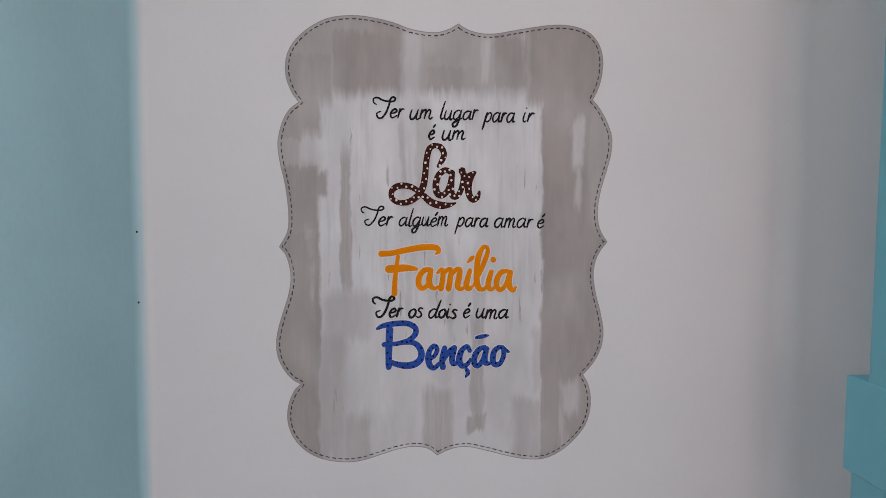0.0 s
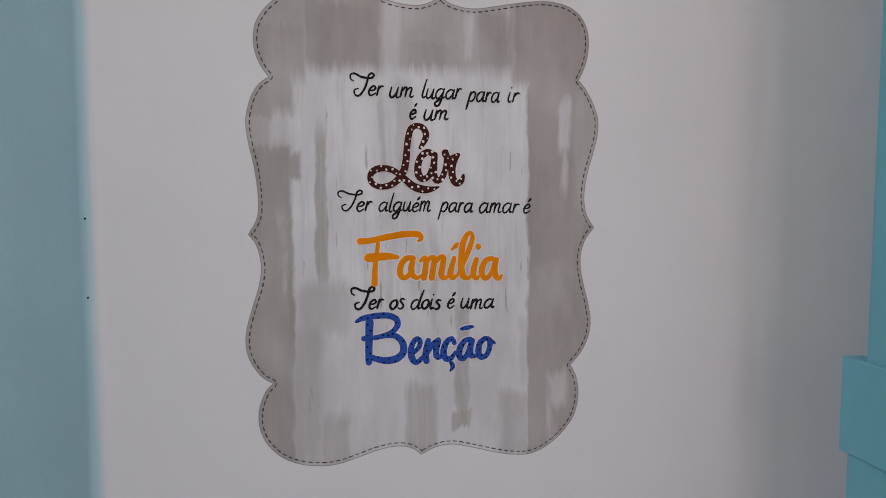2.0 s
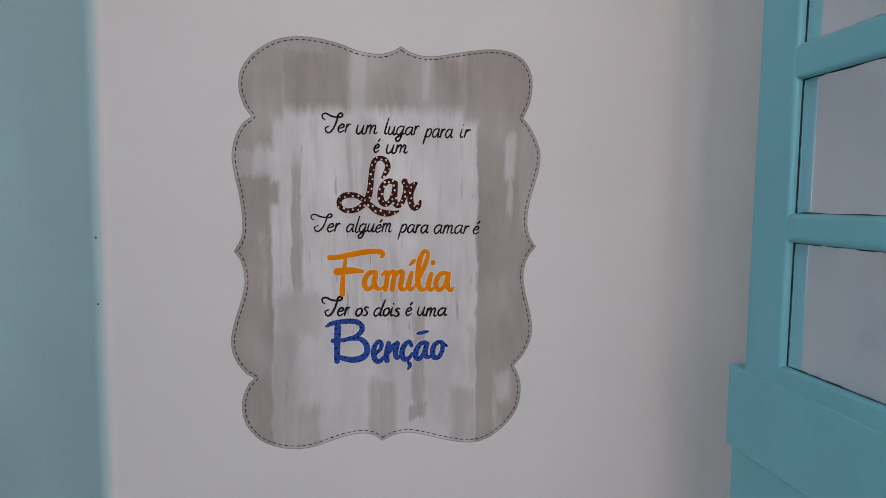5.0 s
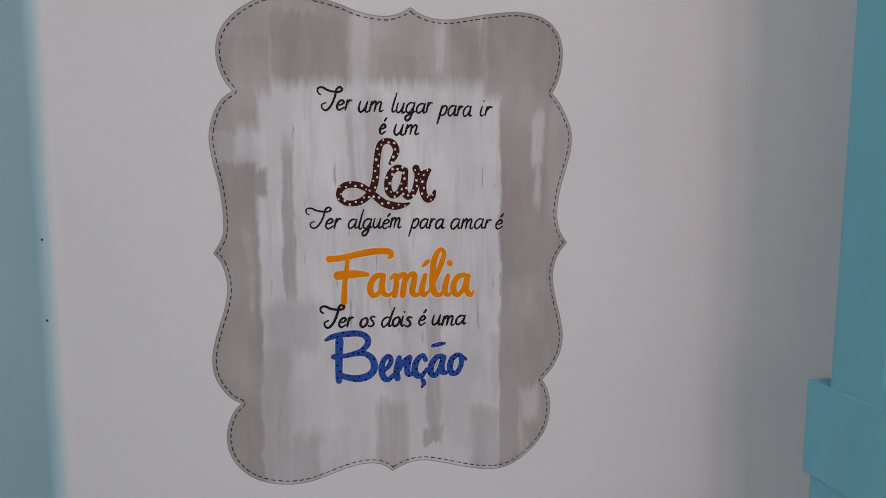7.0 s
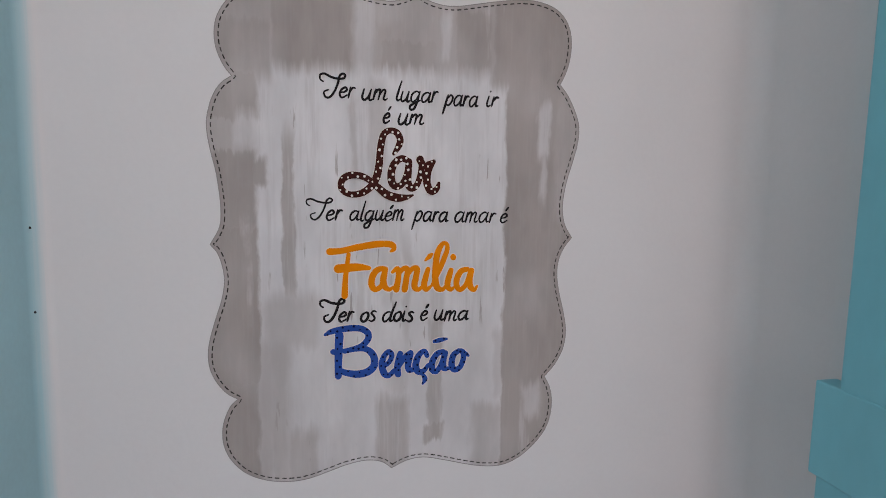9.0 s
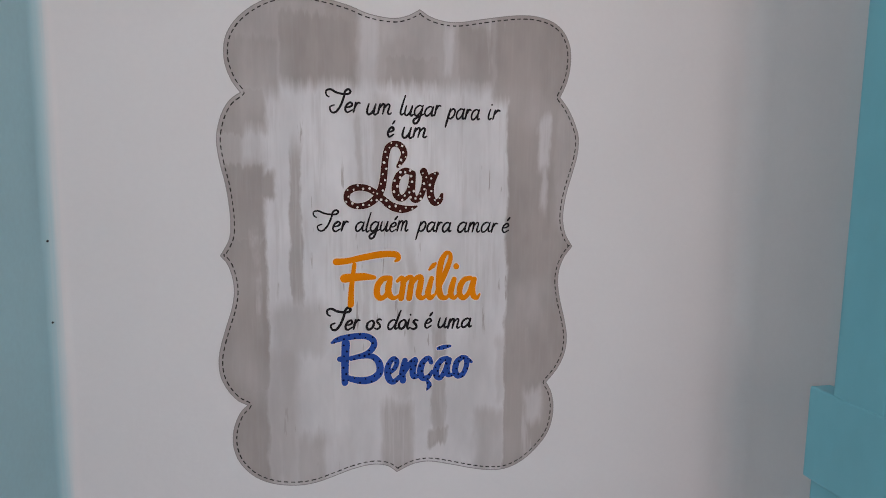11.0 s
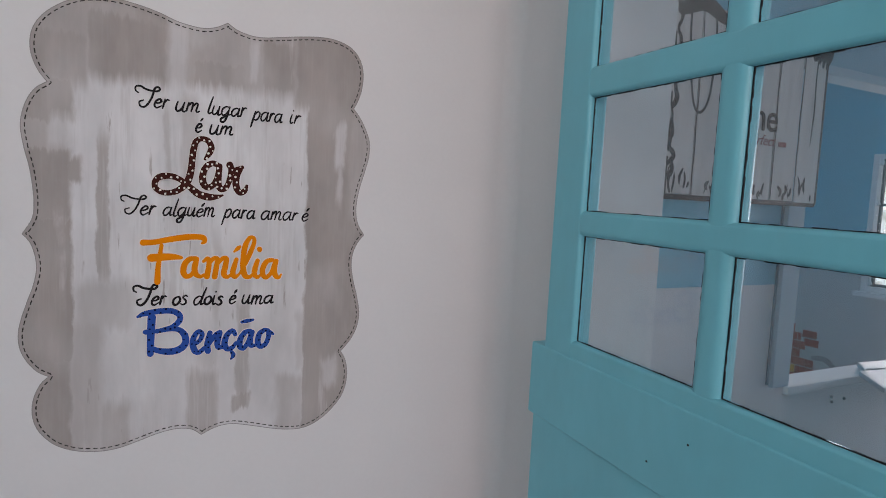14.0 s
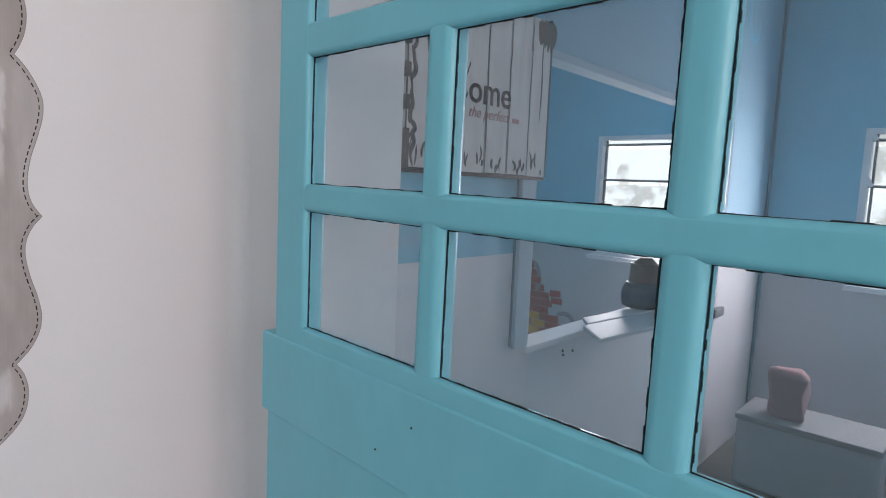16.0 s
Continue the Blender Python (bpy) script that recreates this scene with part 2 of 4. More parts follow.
    tone = n.new("ShaderNodeVectorMath")
    tone.operation = "SCALE"
    l.new(mix.outputs[2], tone.inputs[0])
    l.new(ramp(noise_at(12, (1.3, 1, 0.45), 4, 5.5), 0.28, 0.72, 0.86, 1.08), tone.inputs["Scale"])
    l.new(tone.outputs["Vector"], b.inputs["Base Color"])
    bp = node("Bump", Strength=0.15, Distance=0.002)
    l.new(fine, bp.inputs["Height"])
    l.new(bp.outputs["Normal"], b.inputs["Normal"])
    return m


# ---- mesh helpers ----


def mesh_of(bm, name, material, smooth=False):
    bmesh.ops.recalc_face_normals(bm, faces=bm.faces)
    me = bpy.data.meshes.new(name)
    bm.to_mesh(me)
    bm.free()
    me.materials.append(material)
    if smooth:
        for p in me.polygons:
            p.use_smooth = True
    return me


def part(name, bm, material, parent=None, label="", smooth=False):
    ob = new(name, mesh_of(bm, name, material, smooth))
    if parent is not None:
        ob.parent = parent
    return tagged(ob, label)


def boxes(*spans, bevel=0.0, seg=2):
    """Boxes (x0, x1, y0, y1, z0, z1) in one bmesh, edges eased by bevel."""
    bm = bmesh.new()
    for x0, x1, y0, y1, z0, z1 in spans:
        r = bmesh.ops.create_cube(bm, size=1.0)
        for v in r["verts"]:
            v.co = Vector(((x0 + x1) / 2 + v.co.x * (x1 - x0), (y0 + y1) / 2 + v.co.y * (y1 - y0), (z0 + z1) / 2 + v.co.z * (z1 - z0)))
    if bevel:
        bmesh.ops.bevel(bm, geom=list(bm.edges), offset=bevel, segments=seg, affect="EDGES", clamp_overlap=True, profile=0.6)
    return bm


def structure(name, bm, material, label, category="wall"):
    return tagged(part(name, bm, material), label, category, kind="structure")


def empty(name, m, label, category, group="", kind=""):
    ob = new(name)
    ob.matrix_world = m
    return tagged(ob, label, category, group, kind)


def smooth_path(pts, steps=8, closed=False):
    """Catmull-Rom through the points."""
    p = [Vector((a, b)) for a, b in pts]
    out, k = [], len(p)
    for i in range(k if closed else k - 1):
        if closed:
            a, b, c, d = p[i - 1], p[i], p[(i + 1) % k], p[(i + 2) % k]
        else:
            a, b, c, d = p[max(i - 1, 0)], p[i], p[i + 1], p[min(i + 2, k - 1)]
        for j in range(steps):
            t = j / steps
            out.append(0.5 * ((2 * b) + (c - a) * t + (2 * a - 5 * b + 4 * c - d) * t * t + (3 * b - a - 3 * c + d) * t ** 3))
    if not closed:
        out.append(p[-1])
    return out


def ribbon(bm, path, width, y, taper=0.25, girth=None):
    """A brush stroke with round ends, lying in the plane y; the pressure tapers at both ends, or follows girth, to which width is added."""
    k, rows = len(path), []
    for i in range(k):
        d = path[min(i + 1, k - 1)] - path[max(i - 1, 0)]
        d = d.normalized() if d.length > 1e-9 else Vector((1, 0))
        side = Vector((-d.y, d.x))
        e = min(i, k - 1 - i) / max(1, k * 0.22)
        w = (width + girth[i]) * 0.5 if girth else width * 0.5 * (1 - taper * max(0.0, 1 - e))
        rows.append((path[i], d, side, w))
    p, d, s, w = rows[0]
    caps = [[p + s * w * math.cos(a) - d * w * math.sin(a) for a in (math.pi * q / 6 for q in range(1, 6))]]
    p, d, s, w = rows[-1]
    caps.append([p - s * w * math.cos(a) + d * w * math.sin(a) for a in (math.pi * q / 6 for q in range(1, 6))])
    # the stroke climbs a hair along its way, so that it crosses over itself
    L = [bm.verts.new((p.x + s.x * w, y - 0.000004 * i, p.y + s.y * w)) for i, (p, d, s, w) in enumerate(rows)]
    R = [bm.verts.new((p.x - s.x * w, y - 0.000004 * i, p.y - s.y * w)) for i, (p, d, s, w) in enumerate(rows)]
    for i in range(k - 1):
        bm.faces.new((L[i], L[i + 1], R[i + 1], R[i]))
    a = [bm.verts.new((c.x, y, c.y)) for c in caps[0]]
    bm.faces.new([L[0]] + a + [R[0]])
    a = [bm.verts.new((c.x, y - 0.000004 * (k - 1), c.y)) for c in caps[1]]
    bm.faces.new([R[-1]] + a + [L[-1]])


def disc(bm, x, z, r, y, n=10):
    bm.faces.new([bm.verts.new((x + r * math.cos(6.2832 * i / n), y, z + r * math.sin(6.2832 * i / n))) for i in range(n)])


# ---- large structure ----
# the passage: end wall at y = 0, blue wall at x = -0.413, door wall at x = 0.48
structure("wall_end", boxes((-0.400, 0.480, 0.0, 0.15, 0, 2.7)), WHITE, "white painted plaster end wall with a wash mural on it")
structure("wall_blue", boxes((-0.56, -0.420, -1.25, -0.020, 0, 2.7)), BLUE, "pale blue painted plaster side wall")


def hollow_corner(name, cx, cy, r, side, material, label):
    """An inside corner of plaster rounded off with radius r; side -1: open to the right, 1: open to the left."""
    bm = bmesh.new()
    arc = [(cx + side * r * math.cos(a), cy + r * math.sin(a)) for a in (math.pi / 2 * i / 48 for i in range(49))]
    arc.append((cx + side * (r + 0.03), cy + r + 0.03))
    lo = [bm.verts.new((x, y, 0)) for x, y in arc]
    hi = [bm.verts.new((x, y, 2.7)) for x, y in arc]
    for i in range(len(arc)):
        j = (i + 1) % len(arc)
        bm.faces.new((lo[i], lo[j], hi[j], hi[i]))
    bm.faces.new(lo), bm.faces.new(hi)
    return structure(name, bm, material, label)


hollow_corner("wall_corner", -0.400, -0.020, 0.020, -1, corner_material(), "rounded plaster corner where pale blue paint feathers into white")
hollow_corner("wall_corner_door", 0.480, -0.030, 0.030, 1, WHITE, "softly rounded white plaster corner beside the door")
D0, D1 = -0.232, -1.06
structure("wall_door_side", boxes((0.457, 0.65, D0, -0.200, 0, 2.7), (0.510, 0.65, -0.200, -0.030, 0, 2.7)), WHITE, "white plaster return beside the turquoise door")
structure("wall_door_side_back", boxes((0.475, 0.65, -1.42, D1, 0, 2.7)), WHITE, "white plaster wall past the turquoise door")
structure("wall_over_door", boxes((0.477, 0.648, D1, D0, 2.14, 2.7)), WHITE, "white plaster over the turquoise door")
# unseen hall, added to hold and shape the daylight from behind
structure("wall_back", boxes((-2.5, -1.6, -3.55, -3.4, 0, 2.7), (1.9, 2.6, -3.55, -3.4, 0, 2.7), (-1.6, 1.9, -3.55, -3.4, 0, 1.40), (-1.6, 1.9, -3.55, -3.4, 2.54, 2.7)), WHITE, "unseen white wall added behind, with an assumed wide opening for daylight")
structure("wall_hall_side", boxes((2.6, 2.75, -3.55, -1.54, 0, 2.7)), WHITE, "unseen white side wall of the hall added behind")
structure("wall_hall_left", boxes((-2.65, -2.5, -3.55, -1.1, 0, 2.7)), WHITE, "unseen white far side wall of the hall added behind")
structure("wall_hall_front", boxes((-2.5, -0.56, -1.25, -1.1, 0, 2.7)), BLUE, "unseen pale blue wall of the hall added behind")
structure("ceiling", boxes((-0.56, 0.65, -1.54, 0.15, 2.7, 2.8), (-2.65, 2.75, -3.55, -1.54, 2.7, 2.8), (-2.65, -0.56, -1.54, -1.1, 2.7, 2.8)), WHITE, "white painted passage ceiling", "ceiling")
structure("floor", boxes((-2.65, 4.3, -3.55, 2.6, -0.1, 0)), FLOOR, "plain worn cement floor", "floor")

# the next room, seen through the door's panes
XF = 4.08
YW = -0.11
structure("wall_sign_white", boxes((0.652, 0.742, YW, 0.0, 0, 2.9)), ROOMWHITE, "white painted strip of wall beside the door opening")
structure("wall_sign_upper", boxes((0.742, 1.188, YW, 0.0, 1.322, 2.9)), SKYBLUE, "sky blue upper wall with a plank sign on it")
structure("wall_sign_lower", boxes((0.742, 1.188, YW, 0.0, 0, 1.322)), ROOMWHITE, "white lower wall under the blue band")
structure("wall_half", boxes((1.188, 2.26, YW, YW + 0.05, 0, 1.070)), ROOMWHITE, "white half-height wall of a serving hatch")
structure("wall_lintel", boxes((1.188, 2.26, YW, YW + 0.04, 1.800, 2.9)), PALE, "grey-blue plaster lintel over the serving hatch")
structure("trim", boxes((1.190, 2.258, YW - 0.010, YW + 0.044, 1.780, 1.80), bevel=0.003), CEIL, "pale blue painted trim under the hatch lintel", "trim")
YS = 0.11
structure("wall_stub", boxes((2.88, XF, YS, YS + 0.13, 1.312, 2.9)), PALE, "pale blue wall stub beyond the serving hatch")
structure("wall_stub_lower", boxes((2.88, XF, YS, YS + 0.13, 0, 1.312)), FARWHITE_DIM, "white lower wall stub beyond the serving hatch")
W1, W2 = (0.59, 1.29), (-1.07, -0.362)
ZW0, ZW1, ZB = 1.00, 1.893, 1.30
far_blue = [(XF, XF + 0.15, -1.54, W2[0], ZB, 2.9), (XF, XF + 0.15, W2[1], W1[0], ZB, 2.9), (XF, XF + 0.15, W1[1], 2.6, ZB, 2.9)]
far_blue += [(XF, XF + 0.15, a, b, ZW1, 2.9) for a, b in (W1, W2)]
structure("wall_far_upper", boxes(*far_blue), SKYBLUE, "sky blue upper wall with two louvred windows")
far_white = [(XF, XF + 0.15, -1.54, W2[0], 0, ZB), (XF, XF + 0.15, W2[1], W1[0], 0, ZB), (XF, XF + 0.15, W1[1], 2.6, 0, ZB)]
far_white += [(XF, XF + 0.15, a, b, 0, ZW0) for a, b in (W1, W2)]
structure("wall_far_lower", boxes(*far_white), FARWHITE_DIM, "white lower wall under the louvred windows")
structure("wall_kitchen_back", boxes((0.65, XF + 0.15, 2.5, 2.65, 0, 2.9)), SKYBLUE, "sky blue wall behind the serving hatch")
structure("wall_kitchen_side", boxes((0.5, 0.65, 0.15, 2.65, 0, 2.9)), SKYBLUE, "sky blue kitchen side wall")
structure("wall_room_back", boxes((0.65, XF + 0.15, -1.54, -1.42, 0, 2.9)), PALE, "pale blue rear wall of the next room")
structure("ceiling_room", boxes((0.5, XF + 0.15, -1.54, 2.65, 2.9, 3.0)), CEIL, "pale grey-blue board ceiling of the next room", "ceiling")

# ---- mural ----
MX, MZ = 0.0, 1.41  # centre of the mural on the wall


# rim of the mural in tenths of a millimetre: crown, waist, hip and foot on either side, from the top point to the bottom point
CROWN_WEST = [(157, 3007), (21, 2930), (-134, 2884), (-298, 2885), (-509, 2920), (-741, 3000), (-1018, 3060), (-1294, 3084), (-1591, 3048), (-1843, 2933), (-2050, 2761), (-2167, 2578), (-2206, 2396), (-2191, 2215), (-2122, 2035), (-2028, 1904)]
WAIST_WEST = [(-2028, 1904), (-2157, 1805), (-2252, 1644), (-2310, 1436), (-2318, 1274), (-2285, 1043), (-2234, 812), (-2202, 578), (-2187, 344), (-2209, 132), (-2319, -72)]
HIP_WEST = [(-2319, -72), (-2238, -176), (-2185, -343), (-2169, -534), (-2206, -749), (-2275, -965), (-2345, -1205), (-2377, -1398), (-2361, -1592), (-2289, -1764), (-2174, -1913), (-2047, -1993)]
FOOT_WEST = [(-2047, -1993), (-2139, -2085), (-2213, -2256), (-2239, -2428), (-2219, -2602), (-2141, -2777), (-1976, -2956), (-1738, -3073), (-1449, -3121), (-1206, -3103), (-962, -3034), (-717, -2960), (-472, -2925), (-275, -2961), (-141, -3061)]
CROWN_EAST = [(157, 3007), (290, 2928), (480, 2882), (670, 2883), (908, 2926), (1196, 2980), (1484, 3020), (1726, 3018), (1947, 2959), (2095, 2846), (2182, 2684), (2206, 2497), (2182, 2284), (2126, 2117), (2065, 1997)]
WAIST_EAST = [(2065, 1997), (2181, 1857), (2285, 1667), (2349, 1477), (2344, 1260), (2285, 1018), (2206, 750), (2162, 507), (2161, 311), (2205, 140), (2304, -18)]
HIP_EAST = [(2304, -18), (2196, -156), (2125, -329), (2109, -528), (2149, -777), (2221, -1052), (2263, -1304), (2237, -1531), (2145, -1732), (2045, -1858), (1971, -1938)]
FOOT_EAST = [(1971, -1938), (2050, -2087), (2090, -2292), (2069, -2522), (1986, -2726), (1811, -2928), (1609, -3078), (1381, -3159), (1127, -3152), (873, -3099), (571, -3014), (296, -2951), (72, -2970), (-141, -3061)]


def lobed_outline():
    """Bracket-shaped rim: round corner lobes, scalloped sides and a small point in the middle of each edge."""
    loop = []
    for seg in (CROWN_WEST, WAIST_WEST, HIP_WEST, FOOT_WEST):
        loop += smooth_path([(x / 10000, z / 10000) for x, z in seg], 8)[:-1]
    for seg in (FOOT_EAST, HIP_EAST, WAIST_EAST, CROWN_EAST):
        loop += smooth_path([(x / 10000, z / 10000) for x, z in reversed(seg)], 8)[:-1]
    return loop


RIM = lobed_outline()
mural = empty("wall_mural", pose(MX, -0.0006, MZ), "grey brushed wash mural with script words on white wall", "mural")
bm = bmesh.new()
edge = [bm.verts.new((p.x, 0, p.y)) for p in RIM]
hub = bm.verts.new((0, 0, 0))
for i in range(len(edge)):
    bm.faces.new((edge[i - 1], edge[i], hub))
part("wash_ground", bm, mural_material(), mural, "warm grey brushed wash over white")


def inset(loop, d):
    k, out = len(loop), []
    for i in range(k):
        t = (loop[(i + 1) % k] - loop[i - 1]).normalized()
        out.append(loop[i] + Vector((-t.y, t.x)) * d)
    return out


bm = bmesh.new()
ring = RIM + [RIM[0]]
for i in range(0, len(RIM), 3):
    ribbon(bm, ring[i:i + 4], 0.0011, -0.0004 - (i % 2) * 0.00003, 0.0)
part("rim_line", bm, RIMGREY, mural, "soft grey painted rim line")

bm = bmesh.new()
inner = inset(RIM, 0.0044)
inner.append(inner[0])
gap, dash = 0.0037, 0.0046
rnd = random.Random(4)
walkpts = []
for a, b in zip(inner, inner[1:]):
    d = (b - a).length
    k = max(1, int(d / 0.0004))
    walkpts += [a.lerp(b, j / k) for j in range(k)]
seg, run, pen = [], 0.0, True
for a, b in zip(walkpts, walkpts[1:]):
    run += (b - a).length
    if pen:
        seg.append(a)
    if pen and run > dash:
        if len(seg) > 2:
            ribbon(bm, seg[::3] + [seg[-1]], 0.0012 + rnd.random() * 0.0004, -0.0008, 0.0)
        seg, run, pen, dash = [], 0.0, False, 0.0040 + rnd.random() * 0.0016
    elif not pen and run > gap:
        run, pen = 0.0, True
tagged(part("stitching", bm, GREYLINE, mural, "dashed dark grey stitch line along the rim"), kind="stuff")

# brush letters: strokes on a line one unit above the base, slanted when set
BOWL = [(0.78, 0.86), (0.50, 1.0), (0.16, 0.76), (0.06, 0.32), (0.24, 0.0), (0.52, 0.16), (0.76, 0.66)]
STEM = [(0.82, 1.0), (0.74, 0.40), (0.80, 0.06), (1.0, 0.12)]
OVAL = [(0.42, 1.0), (0.12, 0.75), (0.06, 0.30), (0.28, 0.0), (0.58, 0.20), (0.68, 0.66), (0.52, 0.98), (0.36, 0.96)]
ACUTE = [(0.44, 1.30), (0.66, 1.66)]
E = [(0.10, 0.50), (0.46, 0.56), (0.66, 0.78), (0.46, 1.0), (0.16, 0.74), (0.08, 0.30), (0.32, 0.0), (0.74, 0.26)]
M = [[(0.12, 1.0), (0.04, 0.0)], [(0.07, 0.50), (0.32, 0.96), (0.50, 0.86), (0.44, 0.0)], [(0.47, 0.50), (0.74, 0.97), (0.92, 0.84), (0.86, 0.16), (1.0, 0.0), (1.16, 0.14)]]
GLYPH = {
    "a": ([BOWL, STEM], 1.04), "d": ([BOWL, [(1.06, 1.95), (0.84, 1.0), (0.74, 0.36), (0.80, 0.06), (1.0, 0.12)]], 1.04), "e": ([E], 0.84), "\u00e9": ([E, ACUTE], 0.84),
    "g": ([BOWL, [(0.82, 1.0), (0.72, 0.1), (0.52, -0.62), (0.20, -0.74), (0.10, -0.42), (0.50, -0.10), (0.98, 0.16)]], 1.04),
    "i": ([[(0.16, 1.0), (0.08, 0.30), (0.18, 0.0), (0.36, 0.12)], [(0.22, 1.42), (0.24, 1.50)]], 0.46), "l": ([[(0.32, 1.95), (0.16, 0.90), (0.10, 0.20), (0.24, 0.0), (0.42, 0.12)]], 0.46),
    "m": (M, 1.22), "n": ([[(0.12, 1.0), (0.04, 0.0)], [(0.07, 0.50), (0.36, 0.97), (0.56, 0.84), (0.48, 0.16), (0.62, 0.0), (0.80, 0.14)]], 0.86),
    "o": ([OVAL], 0.80), "p": ([[(0.16, 1.0), (-0.10, -0.86)], [(0.08, 0.50), (0.42, 1.0), (0.70, 0.80), (0.60, 0.26), (0.30, 0.0), (0.05, 0.20)]], 0.86),
    "r": ([[(0.12, 1.0), (0.04, 0.0)], [(0.07, 0.48), (0.30, 0.94), (0.54, 0.92)]], 0.62), "s": ([[(0.56, 0.90), (0.32, 1.0), (0.14, 0.78), (0.40, 0.50), (0.50, 0.20), (0.26, 0.0), (0.0, 0.12)]], 0.66),
    "u": ([[(0.12, 1.0), (0.05, 0.30), (0.24, 0.0), (0.54, 0.30), (0.70, 1.0)], [(0.70, 1.0), (0.62, 0.20), (0.74, 0.0), (0.92, 0.12)]], 0.94), " ": ([], 0.62),
    "T": ([[(-0.34, 1.41), (-0.61, 1.60), (-0.67, 1.98), (-0.29, 2.10), (0.28, 1.84), (0.92, 1.72), (1.38, 1.76), (1.53, 2.00), (1.28, 2.18), (1.04, 1.94), (0.97, 1.31), (0.76, 0.53), (0.40, 0.02), (0.03, 0.08), (-0.13, 0.49), (0.22, 0.69)]], 1.20),
}


def write(name, words, size, width, material, label):
    """One line of brush script, word by word: text, where it starts and ends, and its base line."""
    bm, n = bmesh.new(), 0
    for text, x0, x1, z in words:
        k, x = (x1 - x0) / sum(GLYPH[c][1] for c in text), x0
        for c in text:
            strokes, adv = GLYPH[c]
            jig, tall = rnd.uniform(-0.06, 0.06), rnd.uniform(0.94, 1.06)
            for st in strokes:
                pts = [(x + a * k + b * size * 0.16, z + (b * tall + jig) * size) for a, b in st]
                ribbon(bm, smooth_path(pts, 6), width * rnd.uniform(0.88, 1.14), -0.0010 - n * 0.00001, 0.35)
                n += 1
            x += adv * k
    return part(name, bm, material, mural, label)


write("lettering", (("Ter", -0.0965, -0.0606, 0.1703), ("um", -0.0529, -0.0202, 0.1698), ("lugar", -0.0109, 0.0425, 0.1700), ("para", 0.0521, 0.0952, 0.1672), ("ir", 0.1052, 0.1222, 0.1683)), 0.0126, 0.0026, INK, "black brush lettering: Ter um lugar para ir")
write("lettering", (("\u00e9", -0.0268, -0.0175, 0.1418), ("um", -0.0081, 0.0255, 0.1415)), 0.0126, 0.0026, INK, "black brush lettering: \u00e9 um")
write("lettering", (("Ter", -0.1138, -0.0769, 0.0222), ("algu\u00e9m", -0.0683, 0.0011, 0.0213), ("para", 0.0137, 0.0581, 0.0206), ("amar", 0.0657, 0.1217, 0.0193), ("\u00e9", 0.1272, 0.1383, 0.0183)), 0.0126, 0.0026, INK, "black brush lettering: Ter algu\u00e9m para amar \u00e9")
write("lettering", (("Ter", -0.0989, -0.0632, -0.1062), ("os", -0.0552, -0.0348, -0.1074), ("dois", -0.0274, 0.0136, -0.1087), ("\u00e9", 0.0219, 0.0326, -0.1081), ("uma", 0.0402, 0.0876, -0.1095)), 0.0126, 0.0030, INK, "black brush lettering: Ter os dois \u00e9 uma")

# the three large words: brush strokes in tenths of a millimetre (right, up, breadth)
LAR_L = [[(-126, 1048, 34), (-70, 1135, 69), (-45, 1220, 74), (-89, 1307, 74), (-173, 1333, 64), (-247, 1289, 74), (-281, 1179, 78), (-299, 1036, 78), (-312, 892, 83), (-344, 748, 88), (-416, 633, 83), (-536, 553, 74), (-678, 541, 64), (-769, 602, 64), (-772, 697, 69), (-699, 764, 78), (-570, 775, 74), (-451, 731, 69), (-332, 636, 78), (-212, 540, 93), (-79, 502, 93), (31, 509, 59), (117, 536, 15)]]
LAR_AR = [[(44, 969, 64), (-29, 992, 74), (-114, 931, 78), (-158, 810, 83), (-146, 690, 88), (-86, 640, 78), (-13, 684, 69), (36, 800, 59), (61, 933, 64)], [(69, 958, 69), (56, 825, 83), (51, 704, 88), (93, 624, 78), (162, 656, 69), (211, 778, 69), (228, 912, 69), (211, 991, 78)], [(208, 982, 88), (258, 900, 74), (327, 925, 78), (382, 960, 49)], [(367, 950, 59), (308, 827, 83), (298, 705, 88), (328, 613, 83), (373, 583, 74), (428, 621, 64), (453, 692, 29)]]
FAM = [[(-921, -172, 88), (-780, -164, 78), (-589, -124, 83), (-373, -88, 88), (-228, -81, 83), (-142, -97, 83), (-123, -146, 64), (-160, -175, 34)], [(-690, -210, 54), (-711, -360, 59), (-732, -530, 69), (-741, -733, 83)], [(-818, -389, 113), (-711, -379, 108), (-556, -373, 93), (-436, -386, 54)], [(-241, -395, 64), (-327, -411, 78), (-390, -490, 83), (-403, -601, 83), (-362, -659, 74), (-291, -629, 64), (-242, -519, 64), (-229, -408, 64)], [(-224, -401, 64), (-254, -519, 83), (-242, -618, 83), (-181, -665, 59), (-119, -634, 39)], [(-136, -442, 44), (-74, -399, 64), (-60, -494, 74), (-88, -668, 83)]]
MILIA = [[(-70, -494, 54), (-8, -408, 64), (54, -405, 69), (42, -527, 78), (19, -671, 83)], [(47, -497, 54), (117, -406, 64), (179, -403, 74), (166, -517, 83), (146, -630, 83), (192, -676, 64), (262, -633, 34)], [(322, -414, 64), (292, -521, 78), (272, -621, 83), (305, -677, 69), (368, -631, 34)], [(287, -298, 29), (342, -246, 64), (372, -219, 39)], [(368, -636, 34), (444, -487, 64), (519, -312, 74), (572, -162, 64), (562, -87, 54), (506, -91, 64), (445, -210, 83), (421, -386, 83), (421, -562, 88), (452, -664, 83), (521, -679, 59), (559, -629, 34)]]
